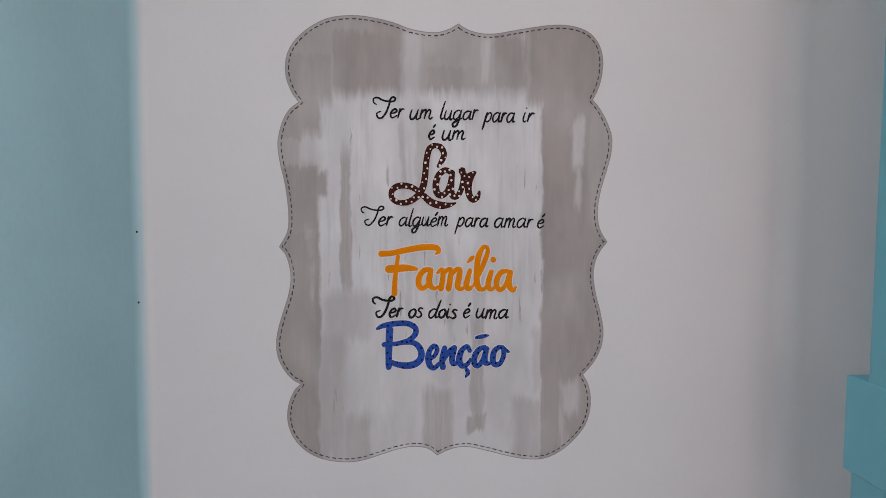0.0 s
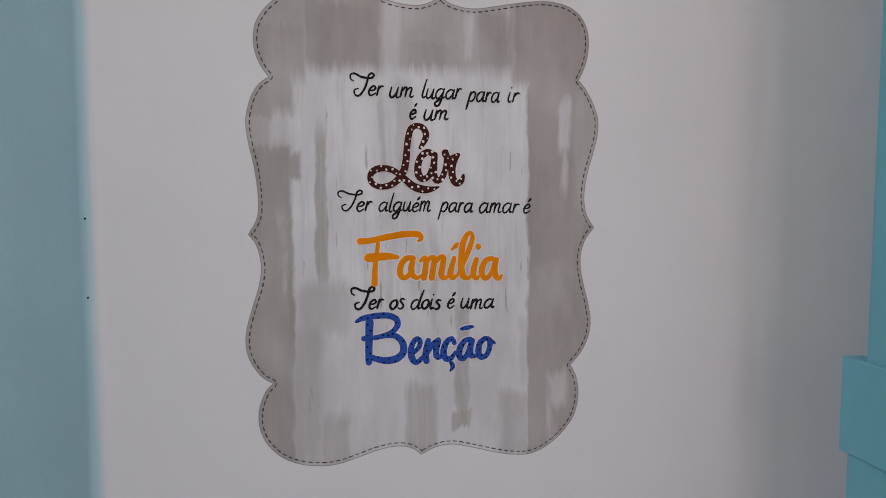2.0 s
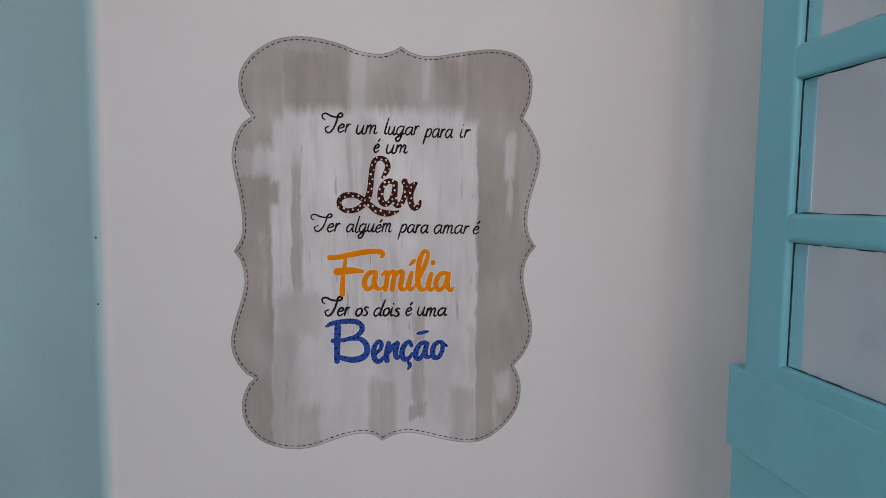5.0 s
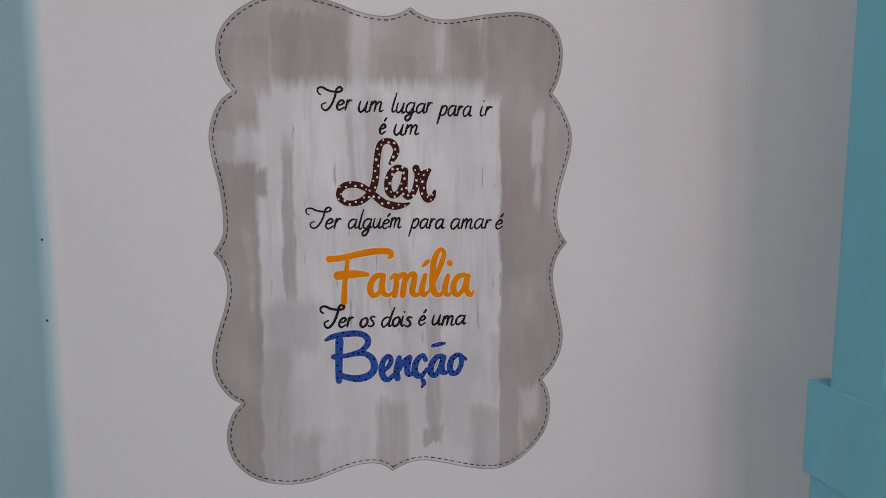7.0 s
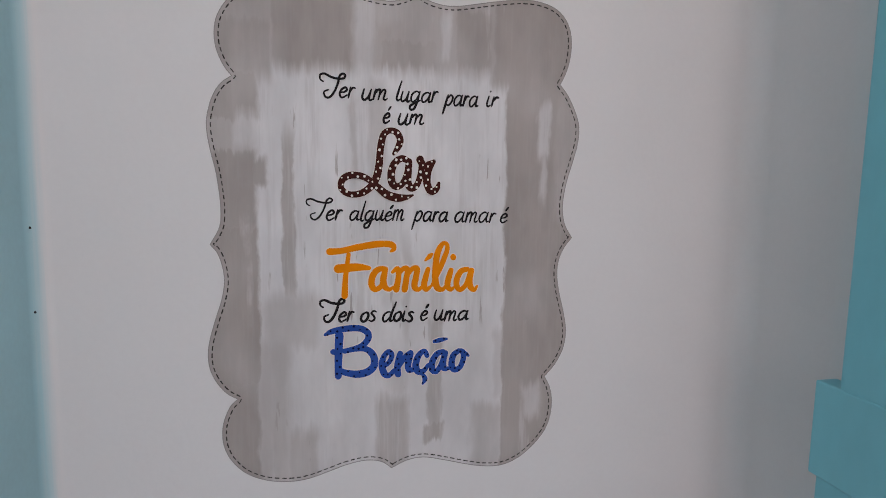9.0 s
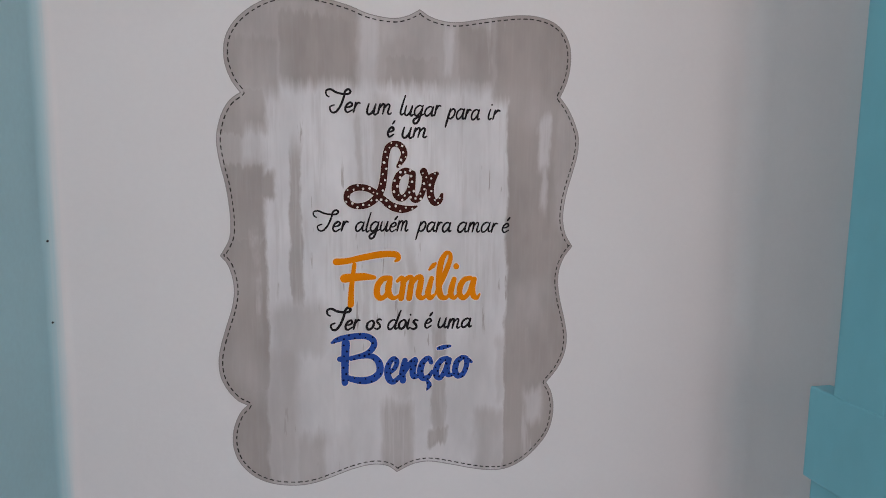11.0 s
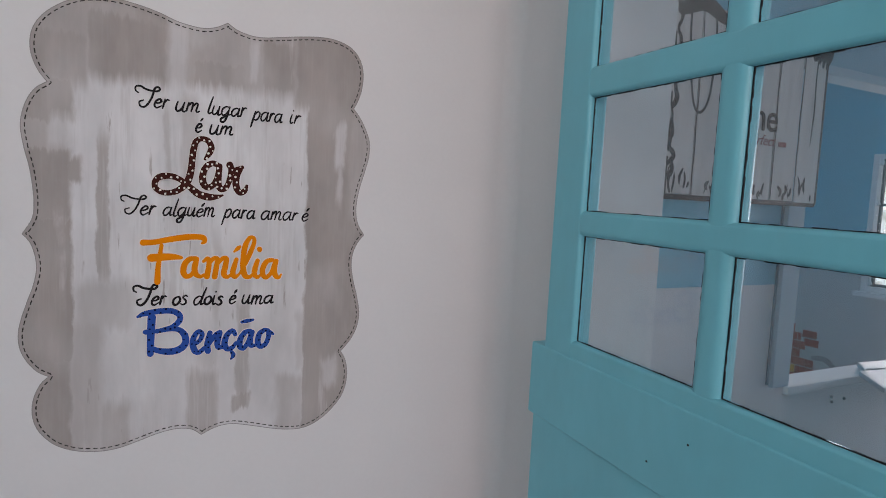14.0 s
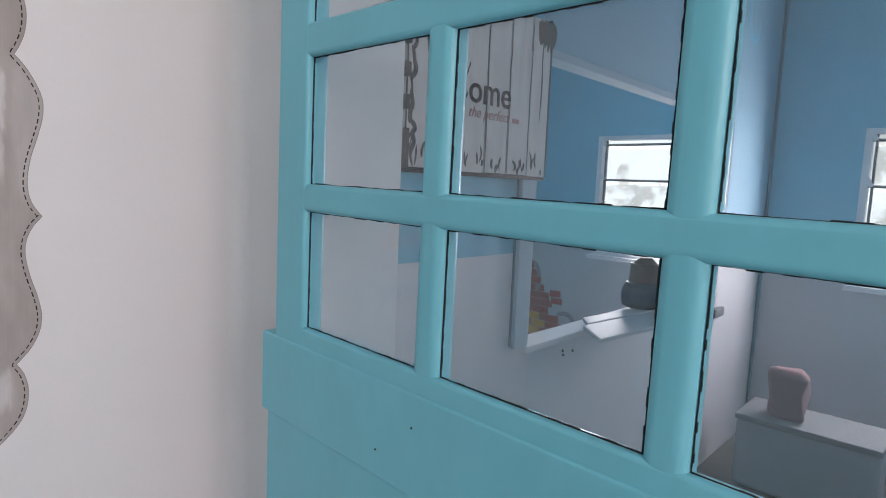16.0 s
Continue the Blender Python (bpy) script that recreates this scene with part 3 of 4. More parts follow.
IA = [[(627, -433, 69), (592, -554, 83), (585, -643, 78), (629, -687, 59), (680, -646, 34)], [(652, -257, 78), (655, -265, 78)], [(849, -423, 64), (764, -447, 78), (708, -545, 83), (708, -646, 78), (758, -691, 69), (830, -624, 64), (878, -485, 64), (894, -440, 69)], [(907, -440, 69), (881, -549, 83), (890, -652, 83), (940, -697, 64), (982, -649, 29)]]
BIG_B = [[(-987, -1225, 39), (-899, -1185, 74), (-719, -1156, 83), (-550, -1161, 83), (-454, -1221, 83), (-452, -1308, 83), (-540, -1392, 74), (-686, -1434, 64), (-746, -1441, 59)], [(-811, -1241, 108), (-818, -1390, 103), (-824, -1564, 98), (-827, -1771, 88)], [(-890, -1450, 74), (-830, -1454, 83)], [(-746, -1451, 59), (-601, -1428, 64), (-468, -1436, 78), (-380, -1526, 93), (-373, -1653, 98), (-457, -1734, 103), (-592, -1756, 98), (-725, -1730, 83), (-809, -1695, 74)]]
ENC = [[(-248, -1673, 54), (-173, -1614, 59), (-143, -1527, 64), (-185, -1481, 64), (-244, -1539, 69), (-270, -1646, 83), (-245, -1760, 83), (-186, -1797, 69), (-111, -1733, 54)], [(-91, -1713, 49), (-35, -1512, 69)], [(-40, -1532, 74), (-71, -1684, 83), (-61, -1787, 83)], [(-51, -1685, 59), (27, -1567, 69), (101, -1509, 69)], [(103, -1520, 74), (70, -1654, 83), (85, -1739, 74), (154, -1728, 54)], [(321, -1558, 59), (281, -1496, 64), (204, -1559, 78), (171, -1685, 88), (207, -1770, 78), (281, -1757, 64), (332, -1682, 39)], [(268, -1813, 44), (296, -1874, 64), (263, -1937, 20)]]
AO = [[(537, -1515, 64), (460, -1537, 74), (396, -1634, 83), (391, -1743, 83), (448, -1777, 69), (512, -1680, 64), (555, -1545, 69)], [(571, -1533, 64), (538, -1642, 83), (551, -1739, 78), (624, -1744, 39)], [(416, -1372, 44), (498, -1356, 59), (580, -1344, 29)], [(745, -1513, 64), (675, -1572, 78), (652, -1688, 83), (684, -1763, 78), (760, -1744, 69), (809, -1632, 69), (803, -1532, 69), (753, -1509, 54)], [(797, -1521, 44), (842, -1555, 49), (879, -1583, 34)]]


def word(name, strokes, material, label, lift=-0.0014, parent=None, grow=0.0):
    """Strokes whose breadth swells and thins as the brush is pressed."""
    bm, paths = bmesh.new(), []
    for n, st in enumerate(strokes):
        path = smooth_path([(a / 10000, b / 10000) for a, b, w in st], 8)
        girth = [p.y for p in smooth_path([(i, w / 10000) for i, (a, b, w) in enumerate(st)], 8)]
        ribbon(bm, path, grow, lift - n * 0.00003, 0.0, girth)
        paths.append((path, girth))
    return part(name, bm, material, parent or mural, label), paths


def dots(name, paths, step, r, material, parent, label, lift):
    """Hand-set dots that zigzag along the strokes."""
    bm = bmesh.new()
    side, placed = 1, []
    for path, girth in paths:
        run = step * 0.5
        for a, b, w in zip(path, path[1:], girth):
            run += (b - a).length
            if run > step:
                run, side = rnd.uniform(-0.15, 0.15) * step, -side
                d = (b - a).normalized()
                c = a + Vector((-d.y, d.x)) * side * w * rnd.uniform(0.14, 0.34)
                if all((c - o).length > step * 0.8 for o in placed):
                    placed.append(c)
                    disc(bm, c.x, c.y, r * rnd.uniform(0.65, 1.15), lift)
    tagged(part(name, bm, material, parent, label), kind="stuff")


word("word_halo", LAR_L + LAR_AR, CREAM, "thin pale halo round the brown word", -0.0003, None, 0.0022)
lar, paths = word("lettering", LAR_L, BROWN, "large brown brush word: Lar", grow=0.0010)
tail, paths2 = word("lettering", LAR_AR, BROWN, "brown brush letters of the word Lar", grow=0.0010)
dots("polka_dots", paths, 0.0058, 0.0016, CREAM, lar, "cream polka dots on the brown word", -0.0026)
dots("polka_dots", paths2, 0.0060, 0.0016, CREAM, tail, "cream polka dots on the brown word", -0.0026)
word("word_halo", FAM + MILIA + IA, CREAM, "thin pale halo round the orange word", -0.0003, None, 0.0030)
word("lettering", FAM + MILIA + IA, ORANGE, "large orange brush word: Fam\u00edlia")
word("word_halo", BIG_B + ENC + AO, CREAM, "thin pale halo round the blue word", -0.0003, None, 0.0024)
ben, paths = word("lettering", BIG_B, ROYAL, "large royal blue brush word with dark dots: Ben\u00e7\u00e3o")
rest, paths2 = word("lettering", ENC + AO, ROYAL, "royal blue brush letters of the word Ben\u00e7\u00e3o", grow=0.0006)
dots("ink_dots", paths, 0.0062, 0.0014, NAVY, ben, "navy dots on the blue word", -0.0026)
dots("ink_dots", paths2, 0.0050, 0.0014, NAVY, rest, "navy dots on the blue word", -0.0026)

# ---- turquoise door ----
# local axes: x along the leaf away from the end wall, y into the leaf, z up from 1.45 m
door = empty("door_1", pose(0.428, -0.243, 1.45, 0, 0.75, -91.4), "turquoise gloss-painted half-glazed wooden door, closed beside the white wall", "door", kind="structure")
LW, DT = 0.81, 0.030
US = [(0.064, 0.259), (0.294, 0.498), (0.532, 0.736)]
ZS = [(-0.159, -0.017), (0.016, 0.163), (0.202, 0.352), (0.388, 0.538)]
TOPZ = 0.66
BV = 0.013


def leaf_part(name, span, bevel=BV, seg=5):
    ob = part(name, boxes(span, bevel=bevel, seg=seg), TEAL, door)
    flat = sorted(ob.data.polygons, key=lambda f: -f.area)[6].area
    for f in ob.data.polygons:
        f.use_smooth = f.area <= flat
    return ob


leaf_part("stile", (0.0, US[0][0], 0.0, DT, -0.186, TOPZ), 0.006)
leaf_part("stile", (US[2][1], LW, 0.0, DT, -0.186, TOPZ), 0.006)
for i in (0, 1):
    leaf_part("mullion", (US[i][1], US[i + 1][0], 0.001, DT - 0.001, -0.18, ZS[3][1] + 0.02))
edges = [(-0.186, ZS[0][0])] + [(ZS[i][1], ZS[i + 1][0]) for i in range(3)] + [(ZS[3][1], TOPZ)]
for i, (a, b) in enumerate(edges):
    leaf_part("rail", (US[0][0] - 0.012, US[2][1] + 0.012, 0.0005, 0.0165, a, b), 0.006 if i in (0, 4) else BV)
leaf_part("lower_panel", (-0.022, LW + 0.01, 0.004, 0.055, -1.43, -0.2885), 0.003)
leaf_part("cross_plank", (-0.028, LW + 0.014, -0.0015, 0.0258, -0.288, -0.1815), 0.003)
leaf_part("bottom_plank", (-0.028, LW + 0.012, -0.001, 0.0035, -1.40, -1.28), 0.005)
for u, z in ((0.268, -0.216), (0.214, -0.258), (0.52, -0.24)):
    bm = bmesh.new()
    bmesh.ops.create_cone(bm, cap_ends=True, segments=10, radius1=0.0012, radius2=0.0012, depth=0.002, matrix=pose(u, -0.0012, z, 90))
    part("nail_hole", bm, DARK, door, "small dark nail hole")
wob = random.Random(9)
for u0, u1 in US:
    for z0, z1 in ZS:
        p = part("glass_pane", boxes((u0 - 0.004, u1 + 0.004, 0.010, 0.013, z0 - 0.004, z1 + 0.004)), GLASS, door, "clear flat glass pane")
        p.visible_shadow = False
        bm = bmesh.new()
        # ragged dark gap where paint stops at the glass
        for axis, at, lo, hi in (("u", u0, z0, z1), ("u", u1, z0, z1), ("z", z0, u0, u1), ("z", z1, u0, u1)):
            k, lo_side = 20, (u0 if axis == "u" else z0)
            for j in range(k):
                a, b = lo + (hi - lo) * j / k, lo + (hi - lo) * (j + 1) / k
                w = wob.uniform(0.0003, 0.0014)
                inw = 1 if at == lo_side else -1
                sp = (min(at, at + inw * w), max(at, at + inw * w), 0.0080, 0.0098, a, b) if axis == "u" else (a, b, 0.0080, 0.0098, min(at, at + inw * w), max(at, at + inw * w))
                r = bmesh.ops.create_cube(bm, size=1.0)
                for v in r["verts"]:
                    v.co = Vector(tuple((sp[2 * q] + sp[2 * q + 1]) / 2 + v.co[q] * (sp[2 * q + 1] - sp[2 * q]) for q in range(3)))
        part("putty_line", bm, DARK, door, "ragged dark putty gap round a pane")

# small dark knocks in the plaster by the blue corner
for z in (1.424, 1.329):
    bm = bmesh.new()
    bmesh.ops.create_icosphere(bm, subdivisions=1, radius=0.0016)
    ob = part("plaster_chip", bm, DARK)
    ob.matrix_world = pose(-0.4173, -0.010, z)
    tagged(ob, "tiny dark chip in the blue plaster corner", "chip", "plaster chips")

# ---- next room ----
# plank sign on the blue wall
sign = empty("plank_sign", pose(0.757, YW - 0.003, 1.497) @ Matrix.Scale(0.822, 4), "grey-washed plank sign with dark lettering on the blue wall", "sign")
SW, SH, NP = 0.555, 0.44, 6
pw = SW / NP
for i in range(NP):
    h = SH + wob.uniform(-0.012, 0.012)
    part("plank", boxes((i * pw + 0.002, (i + 1) * pw - 0.002, -0.014, 0.0, wob.uniform(0, 0.006), h), bevel=0.0025, seg=1), PLANK, sign)
    bm = bmesh.new()
    z, path = 0.005, []
    while z < SH - 0.01:
        path.append((i * pw + wob.uniform(-0.002, 0.002), z))
        z += wob.uniform(0.03, 0.07)
    ribbon(bm, smooth_path(path, 4), wob.uniform(0.003, 0.006), -0.0144, 0.6)
    part("seam", bm, SMOKE, sign, "dark uneven seam between planks")
    bm = bmesh.new()
    for j in range(5):
        x, z = i * pw + pw * wob.uniform(0.15, 0.85), wob.uniform(0.004, 0.03)
        h = wob.uniform(0.012, 0.05)
        ribbon(bm, smooth_path([(x, z), (x + wob.uniform(-0.008, 0.008), z + h * 0.5), (x + wob.uniform(-0.01, 0.01), z + h)], 4), wob.uniform(0.003, 0.010), -0.0150 - j * 0.0001, 0.8)
    tagged(part("smudge", bm, SMOKE, sign, "charcoal smear at a plank end"), kind="stuff")
part("edge_shade", boxes((SW - 0.004, SW + 0.006, -0.013, 0.0, 0.0, SH)), SMOKE, sign, "dark painted plank edge")
part("foot_shade", boxes((0.0, SW, -0.0135, 0.0, -0.006, 0.006)), SMOKE, sign, "dark painted lower edge")
bm = bmesh.new()
for j in range(14):
    z = 0.01 + j * 0.031
    ribbon(bm, smooth_path([(0.016 + wob.uniform(-0.006, 0.008), z), (0.018 + wob.uniform(-0.008, 0.010), z + 0.02), (0.014 + wob.uniform(-0.006, 0.010), z + 0.038)], 4), wob.uniform(0.006, 0.016), -0.0149 - j * 0.00005, 0.5)
tagged(part("edge_smear", bm, SMOKE, sign, "smeared charcoal along the notched edge"), kind="stuff")
for z in (0.0, 0.13, 0.20, 0.27, 0.33):
    part("notch", boxes((-0.024, 0.012, -0.0165, -0.0005, z, z + (0.09 if z == 0 else 0.032)), bevel=0.002, seg=1), SMOKE, sign, "charcoal notch on the sign's edge")
bm = bmesh.new()
rope = smooth_path([(0.05, 0.43), (0.055, 0.33), (0.075, 0.22), (0.10, 0.195), (0.125, 0.23), (0.135, 0.33), (0.13, 0.43)], 8)
ribbon(bm, rope, 0.007, -0.0150, 0.1)
part("rope_loop", bm, SMOKE, sign, "painted charcoal rope loop")
bm = bmesh.new()
ribbon(bm, smooth_path([(0.02, 0.41), (0.09, 0.435), (0.16, 0.41)], 6), 0.035, -0.0152, 0.3)
part("rope_knot", bm, SMOKE, sign, "charcoal smear at the rope")
bm = bmesh.new()
for j in range(9):
    x = 0.49 + j * 0.009
    top = 0.43 + wob.uniform(-0.01, 0.012)
    ribbon(bm, smooth_path([(x, top), (x + 0.004, top - 0.03), (x - 0.002 * (j - 4), top - wob.uniform(0.045, 0.075))], 4), 0.016, -0.0152 - j * 0.0001, 0.5)
ribbon(bm, smooth_path([(0.515, 0.40), (0.512, 0.32), (0.515, 0.24), (0.510, 0.15)], 5), 0.006, -0.0148, 0.7)
part("corner_smear", bm, SMOKE, sign, "dripping charcoal smear on the top corner")


def lettering(text, size, m, material, parent, label, shear=0.0):
    """Flat lettering set in the built-in face, as a mesh."""
    cu = bpy.data.curves.new("lettering", "FONT")
    cu.body, cu.size, cu.shear, cu.extrude, cu.offset = text, size, shear, 0.0004, (0.0 if shear else size * 0.012)
    tmp = new("lettering", cu)
    me = bpy.data.meshes.new_from_object(tmp.evaluated_get(bpy.context.evaluated_depsgraph_get()))
    bpy.data.objects.remove(tmp)
    me.materials.clear()
    me.materials.append(material)
    ob = new("lettering", me)
    ob.parent = parent
    ob.matrix_basis = m
    return tagged(ob, label)


lettering("ome", 0.096, pose(0.204, -0.0153, 0.175, 90), INK, sign, "dark lettering: ome, after a worn-off first letter")
for x, z in ((0.196, 0.238), (0.202, 0.252), (0.195, 0.181)):
    bm = bmesh.new()
    ribbon(bm, smooth_path([(x, z), (x + 0.003, z + 0.008), (x + 0.002, z + 0.014)], 4), 0.005, -0.0153, 0.5)
    part("ink_fleck", bm, INK, sign, "remnant of a worn letter")
lettering("the perfect", 0.037, pose(0.205, -0.0153, 0.139, 90), ROSE, sign, "thin red script lettering: the perfect", 0.3)
part("script_bar", boxes((0.385, 0.415, -0.0156, -0.0146, 0.140, 0.152)), ROSE, sign, "illegible red script mark")

# serving hatch sill, bar board and jamb trim
tagged(part("hatch_sill", boxes((1.190, 2.25, YW - 0.012, YW + 0.06, 1.071, 1.091), bevel=0.004), WHITE), "white painted sill board on the half wall", "sill")
for y0, y1, x0, slant in ((-0.118, -0.003, 0.0, 0.085), (0.003, 0.060, 0.115, 0.055)):
    bm = boxes((x0, 0.56, y0, y1, 0.0, 0.012), bevel=0.003)
    for v in bm.verts:
        if v.co.x < 0.4:
            v.co.x += slant * (v.co.y - y0) / (y1 - y0)
    ob = part("bar_board", bm, STEEL)
    ob.matrix_world = pose(1.372, -0.108, 1.092, 0, 0, -6.5)
    tagged(ob, "worn grey bar board resting on the hatch sill", "counter", "bar boards")
jamb = tagged(part("hatch_jamb", boxes((1.130, 1.186, YW - 0.014, YW - 0.001, 1.094, 1.778), bevel=0.003), CEIL), "pale blue jamb board at the hatch edge", "jamb")
# dark strip that paints the shadow line beside the jamb board
part("gap", boxes((1.124, 1.1295, YW - 0.004, YW - 0.001, 1.100, 1.770)), CONDUIT, jamb, "thin dark strip painting the shadow line along the jamb board")
for x, z in ((1.372, 1.045), (1.376, 1.033), (1.425, 1.036)):
    bm = bmesh.new()
    bmesh.ops.create_uvsphere(bm, u_segments=10, v_segments=6, radius=0.004)
    ob = part("wall_screw", bm, GREYPLASTIC)
    ob.matrix_world = pose(x, YW - 0.001, z)
    tagged(ob, "small dark screw in the white half wall", "screw", "screws under the hatch")


def pot(x, y, r, h, lid):
    p = empty("storage_pot", pose(x, y, 1.1045), "dark glazed storage pot on the hatch sill", "pot", "pots on the sill")
    bm = bmesh.new()
    prof = [(0.80, 0), (0.96, 0.06), (1.0, 0.2), (1.0, 0.75), (0.93, 0.86), (0.84, 0.92), (0.88, 1.0), (0.0, 1.0)]
    rings = [[bm.verts.new((r * a * math.cos(6.2832 * i / 28), r * a * math.sin(6.2832 * i / 28), h * b)) for i in range(28)] for a, b in prof[:-1]]
    for A, B in zip(rings, rings[1:]):
        for i in range(28):
            bm.faces.new((A[i], A[(i + 1) % 28], B[(i + 1) % 28], B[i]))
    bm.faces.new(rings[0]), bm.faces.new(rings[-1])
    part("body", bm, POT, p, smooth=True)
    band = bmesh.new()
    bmesh.ops.create_cone(band, cap_ends=False, segments=28, radius1=r * 1.012, radius2=r * 1.012, depth=h * 0.3, matrix=pose(0, 0, h * 0.48))
    part("band", band, NAVY, p, "faded label band")
    if lid:
        bm = bmesh.new()
        bmesh.ops.create_cone(bm, cap_ends=True, segments=24, radius1=r * 0.80, radius2=r * 0.76, depth=h * 0.8, matrix=pose(r * 0.25, 0, h * 1.4 + 0.001))
        bmesh.ops.create_cone(bm, cap_ends=True, segments=24, radius1=r * 0.62, radius2=r * 0.3, depth=h * 0.25, matrix=pose(r * 0.25, 0, h * 1.93))
        part("lid_jar", bm, POTLID, p, "brown jar stacked on top", smooth=False)
    return p


pot(1.855, -0.105, 0.062, 0.078, True)
pot(1.835, -0.228, 0.045, 0.066, False)

# painted brick patch with a drawn crack line on the far wall
mural2 = empty("brick_painting", pose(XF - 0.003, 1.838, 0.225, 0, 0, -90) @ Matrix.Scale(0.83, 4), "brick patch painted on the white wall beyond the hatch", "wall painting")
rb = random.Random(3)
for row in range(11):
    z = row * 0.072
    reach = (0.48, 0.46, 0.41, 0.34, 0.22, 0.26, 0.22, 0.16, 0.12, 0.08, 0.03)[row]
    u = -0.10 - (0.07 if row % 2 else 0.0)
    while u < reach:
        w = min(0.150, reach - u + 0.02)
        part("brick", boxes((u, u + w, -0.006 - rb.random() * 0.004, 0.0, z, z + 0.067), bevel=0.002, seg=1), OCHRE if (row in (1, 2, 3) and u < 0.12 and u > -0.06) else BRICK, mural2)
        u += 0.155
for z, u in ((0.40, 0.27), (0.47, 0.25)):
    part("brick", boxes((u, u + 0.12, -0.008, 0.0, z, z + 0.062), bevel=0.002, seg=1), BRICK, mural2)
for pts in ([(0.02, 0.80), (0.09, 0.74), (0.12, 0.62), (0.10, 0.52)], [(0.36, 0.31), (0.46, 0.32), (0.54, 0.25), (0.58, 0.14), (0.55, 0.06)]):
    bm = bmesh.new()
    ribbon(bm, smooth_path(pts, 8), 0.045, -0.008, 0.2)
    part("crack_line", bm, RIMGREY, mural2, "grey painted plaster crack line")


def louvred_window(y0, y1, name):
    w = empty(name, pose(XF + 0.05, y0, ZW0), "white metal louvred window with tilted glass slats, bright daylight outside", "window", kind="structure")
    W, H = y1 - y0, ZW1 - ZW0
    part("window_frame", boxes((-0.045, 0.03, 0, 0.035, 0, H), (-0.045, 0.03, W - 0.035, W, 0, H), (-0.044, 0.029, 0.035, W - 0.035, 0, 0.035), (-0.044, 0.029, 0.035, W - 0.035, H - 0.03, H)), ALU, w)
    for i in range(4):
        z = 0.04 + i * 0.26
        if z < H - 0.05:
            part("slat_rail", boxes((-0.03, -0.012, 0.035, W - 0.035, z, z + 0.016)), GREYPLASTIC, w, "dark metal slat rail")
            bm = boxes((-0.002, 0.002, 0.036, W - 0.036, 0.0, 0.25))
            bmesh.ops.rotate(bm, verts=bm.verts, cent=(0, 0, 0), matrix=Euler((0, radians(18), 0)).to_matrix())
            bmesh.ops.translate(bm, verts=bm.verts, vec=(-0.02, 0, z))
            ob = part("glass_slat", bm, GLASS, w, "tilted glass slat")
            ob.visible_shadow = False
            for ya in (0.05, W - 0.062):
                bm = boxes((-0.004, 0.004, 0.0, 0.022, 0.0, 0.16))
                bmesh.ops.rotate(bm, verts=bm.verts, cent=(0, 0, 0), matrix=Euler((radians(24 if ya < 0.1 else -24), 0, 0)).to_matrix())
                bmesh.ops.translate(bm, verts=bm.verts, vec=(-0.034, ya, z + 0.01))
                part("arm", bm, ALU, w)
    part("inner_frame", boxes((-0.02, 0.0, 0.047, 0.06, 0.036, H - 0.031), (-0.02, 0.0, W - 0.06, W - 0.047, 0.036, H - 0.031)), GREYPLASTIC, w, "grey inner slat channel")
    part("window_sill", boxes((-0.09, 0.03, -0.02, W + 0.02, -0.03, 0.0)), ALU, w)
    return w


louvred_window(W1[0], W1[1], "window_1")
louvred_window(W2[0], W2[1], "window_2")


def outside_material():
    """Hazy bright daylight with pale foliage and a pale house front."""
    m = bpy.data.materials.new("bright_outdoors")
    m.use_nodes = True
    n, l = m.node_tree.nodes, m.node_tree.links
    n.remove(n["Principled BSDF"])
    em, noi, co, ramp = (n.new("ShaderNode" + k) for k in ("Emission", "TexNoise", "TexCoord", "ValToRGB"))
    noi.inputs["Scale"].default_value, noi.inputs["Detail"].default_value = 2.6, 7
    l.new(co.outputs["Object"], noi.inputs["Vector"])
    l.new(noi.outputs["Fac"], ramp.inputs["Fac"])
    e = ramp.color_ramp.elements
    e[0].position, e[0].color = 0.39, (0.56, 0.54, 0.52, 1)
    e[1].position, e[1].color = 0.47, (1.0, 1.0, 1.0, 1)
    l.new(ramp.outputs["Color"], em.inputs["Color"])
    em.inputs["Strength"].default_value = 1.8
    l.new(em.outputs[0], n["Material Output"].inputs["Surface"])
    return m


structure("backdrop", boxes((9.0, 9.05, -6, 8, -1, 6)), outside_material(), "bright hazy outdoors beyond the windows", "backdrop")

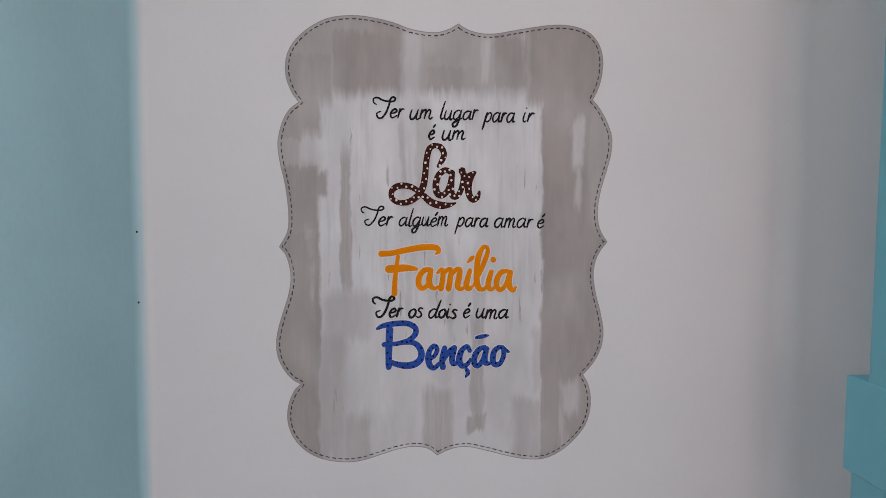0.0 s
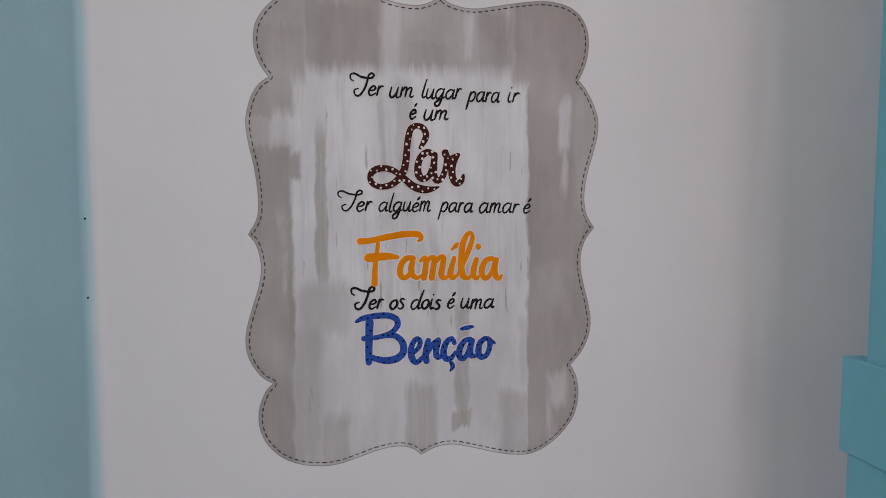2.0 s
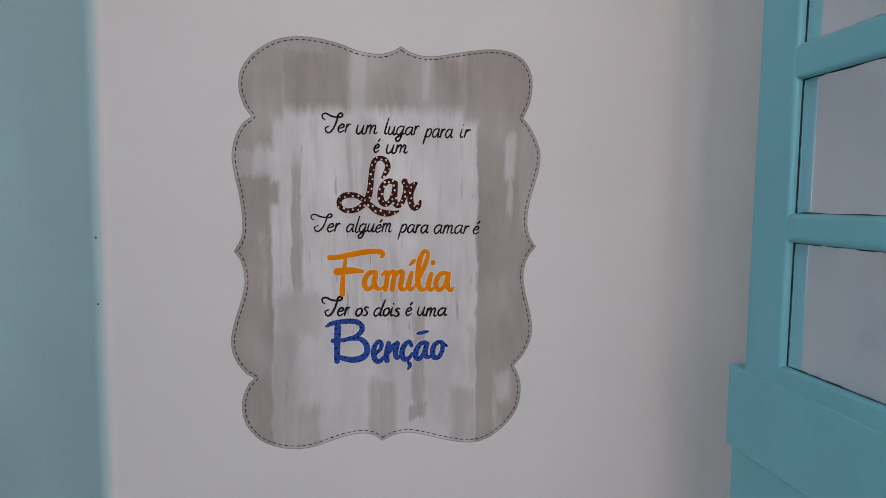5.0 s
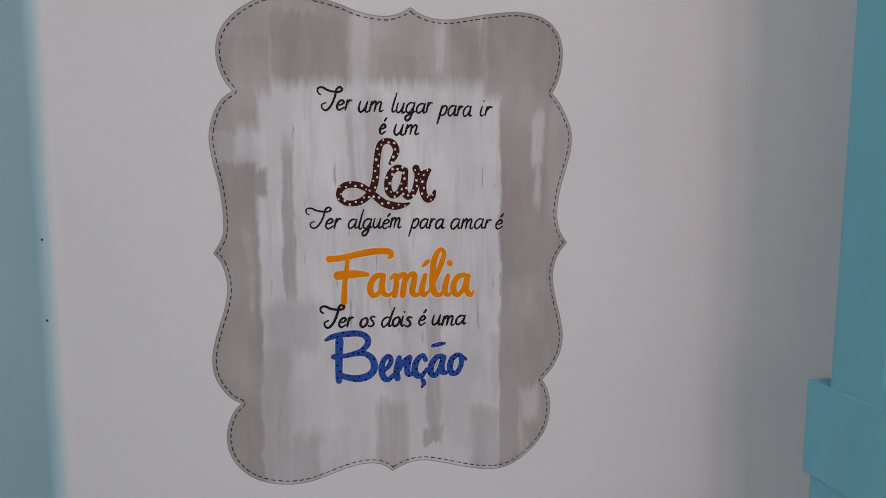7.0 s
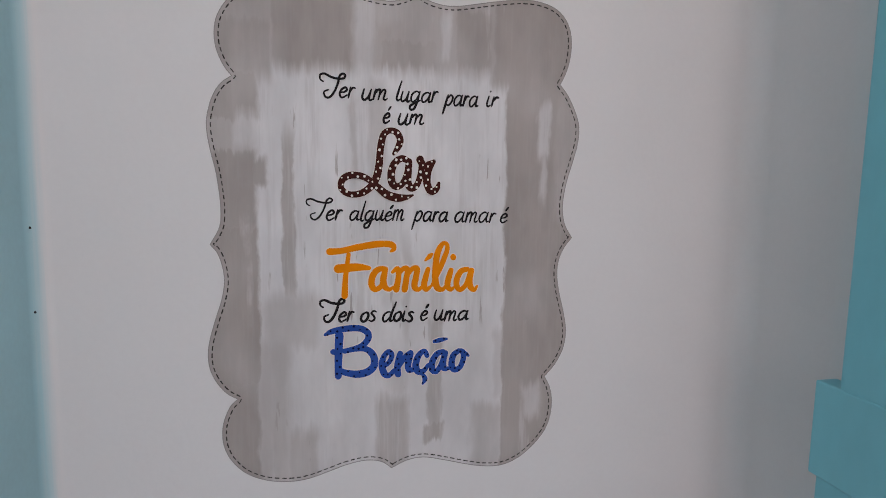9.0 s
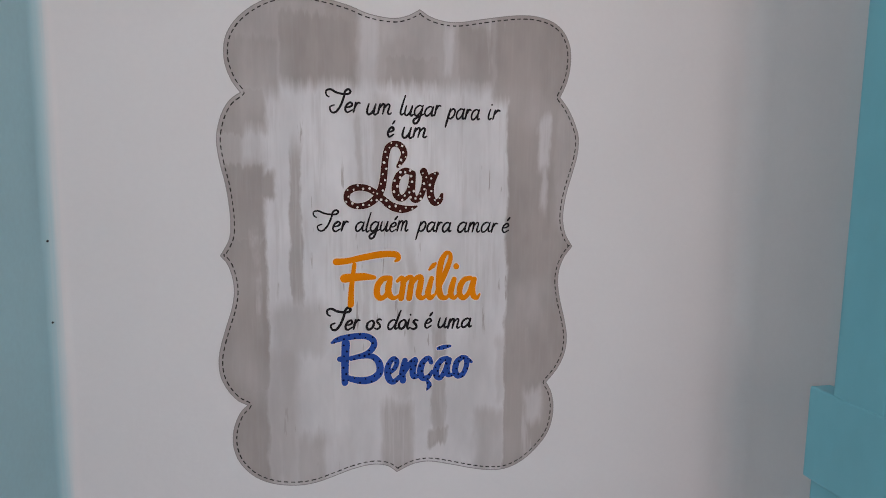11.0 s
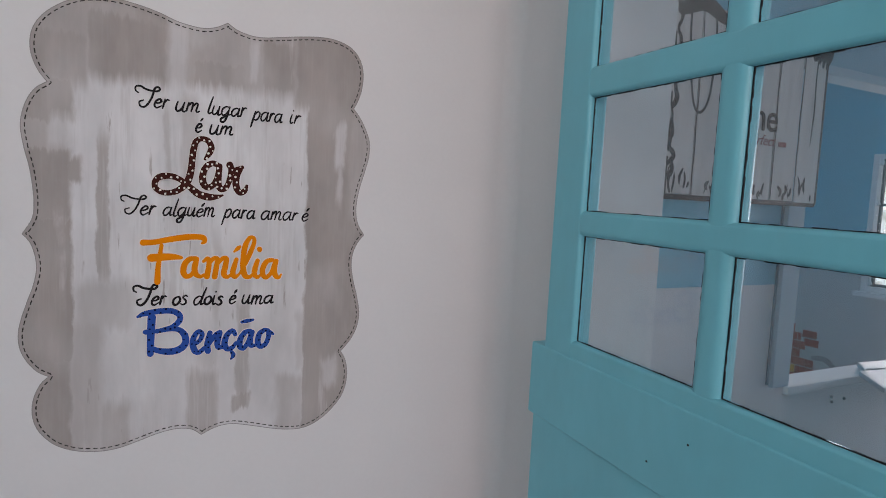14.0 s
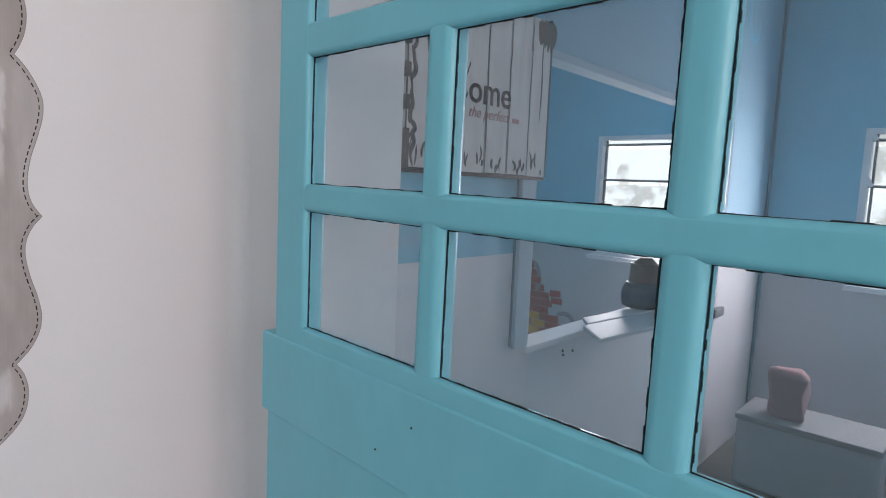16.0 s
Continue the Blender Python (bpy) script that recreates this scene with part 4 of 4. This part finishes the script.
# white appliance with a pink cloth
appl = empty("washing_machine", pose(3.43, -0.36, 0.0), "white enamelled box appliance under the far window", "appliance")
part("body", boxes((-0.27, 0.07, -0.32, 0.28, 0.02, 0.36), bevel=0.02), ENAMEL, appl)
part("top_lid", boxes((-0.275, 0.075, -0.325, 0.285, 0.362, 0.392), bevel=0.008), LID_DIM, appl, "lid in enamel darkened against the window light")
for x in (-0.22, 0.02):
    for y in (-0.27, 0.23):
        part("foot", boxes((x - 0.02, x + 0.02, y - 0.02, y + 0.02, 0, 0.025)), GREYPLASTIC, appl)
bm = boxes((-0.07, 0.07, -0.085, 0.070, 0.0, 0.25), bevel=0.04, seg=4)
bmesh.ops.subdivide_edges(bm, edges=list(bm.edges), cuts=1, use_grid_fill=True)
for v in bm.verts:
    v.co += Vector((noise.noise(v.co * 9), noise.noise(v.co * 9 + Vector((5, 0, 0))), min(v.co.z * 4, 1) * noise.noise(v.co * 7 + Vector((0, 3, 0))))) * 0.035
ob = part("cloth_bundle", bm, PINK, smooth=True)
ob.matrix_world = pose(3.30, -0.27, 0.393)
tagged(ob, "pink cloth bundle on the white appliance, colour greyed for haze", "cloth")

# switch and bracket on the wall stub
tagged(part("wall_switch", boxes((3.20, 3.235, YS - 0.014, YS - 0.001, 1.00, 1.14), bevel=0.003), GREYPLASTIC), "grey plastic wall switch on the stub", "switch")
tagged(part("wall_hook", boxes((3.22, 3.36, YS - 0.03, YS - 0.001, 0.835, 0.885), bevel=0.008), GREYPLASTIC), "small grey wall bracket on the stub", "bracket")
tagged(part("wall_batten", boxes((3.27, 3.31, YS - 0.012, YS - 0.001, 1.36, 1.86), bevel=0.003), CONDUIT), "slim dull blue batten on the pale wall stub", "batten")

# conduit in the far corner and a painted scroll high on the stub
bm = bmesh.new()
bmesh.ops.create_cone(bm, cap_ends=True, segments=12, radius1=0.010, radius2=0.010, depth=2.86, matrix=pose(0, 0, 1.43))
ob = part("conduit", bm, CONDUIT, smooth=False)
ob.matrix_world = pose(XF - 0.012, YS - 0.012, 0.02)
tagged(ob, "thin dull blue conduit standing in the far corner", "conduit")
bm = bmesh.new()
ribbon(bm, smooth_path([(3.42, 2.60), (3.43, 2.46), (3.47, 2.35), (3.55, 2.32), (3.61, 2.38), (3.59, 2.46)], 8), 0.035, YS - 0.0025, 0.4)
tagged(part("painted_scroll", bm, SKYBLUE), "blue painted scroll on the pale wall stub", "wall painting")
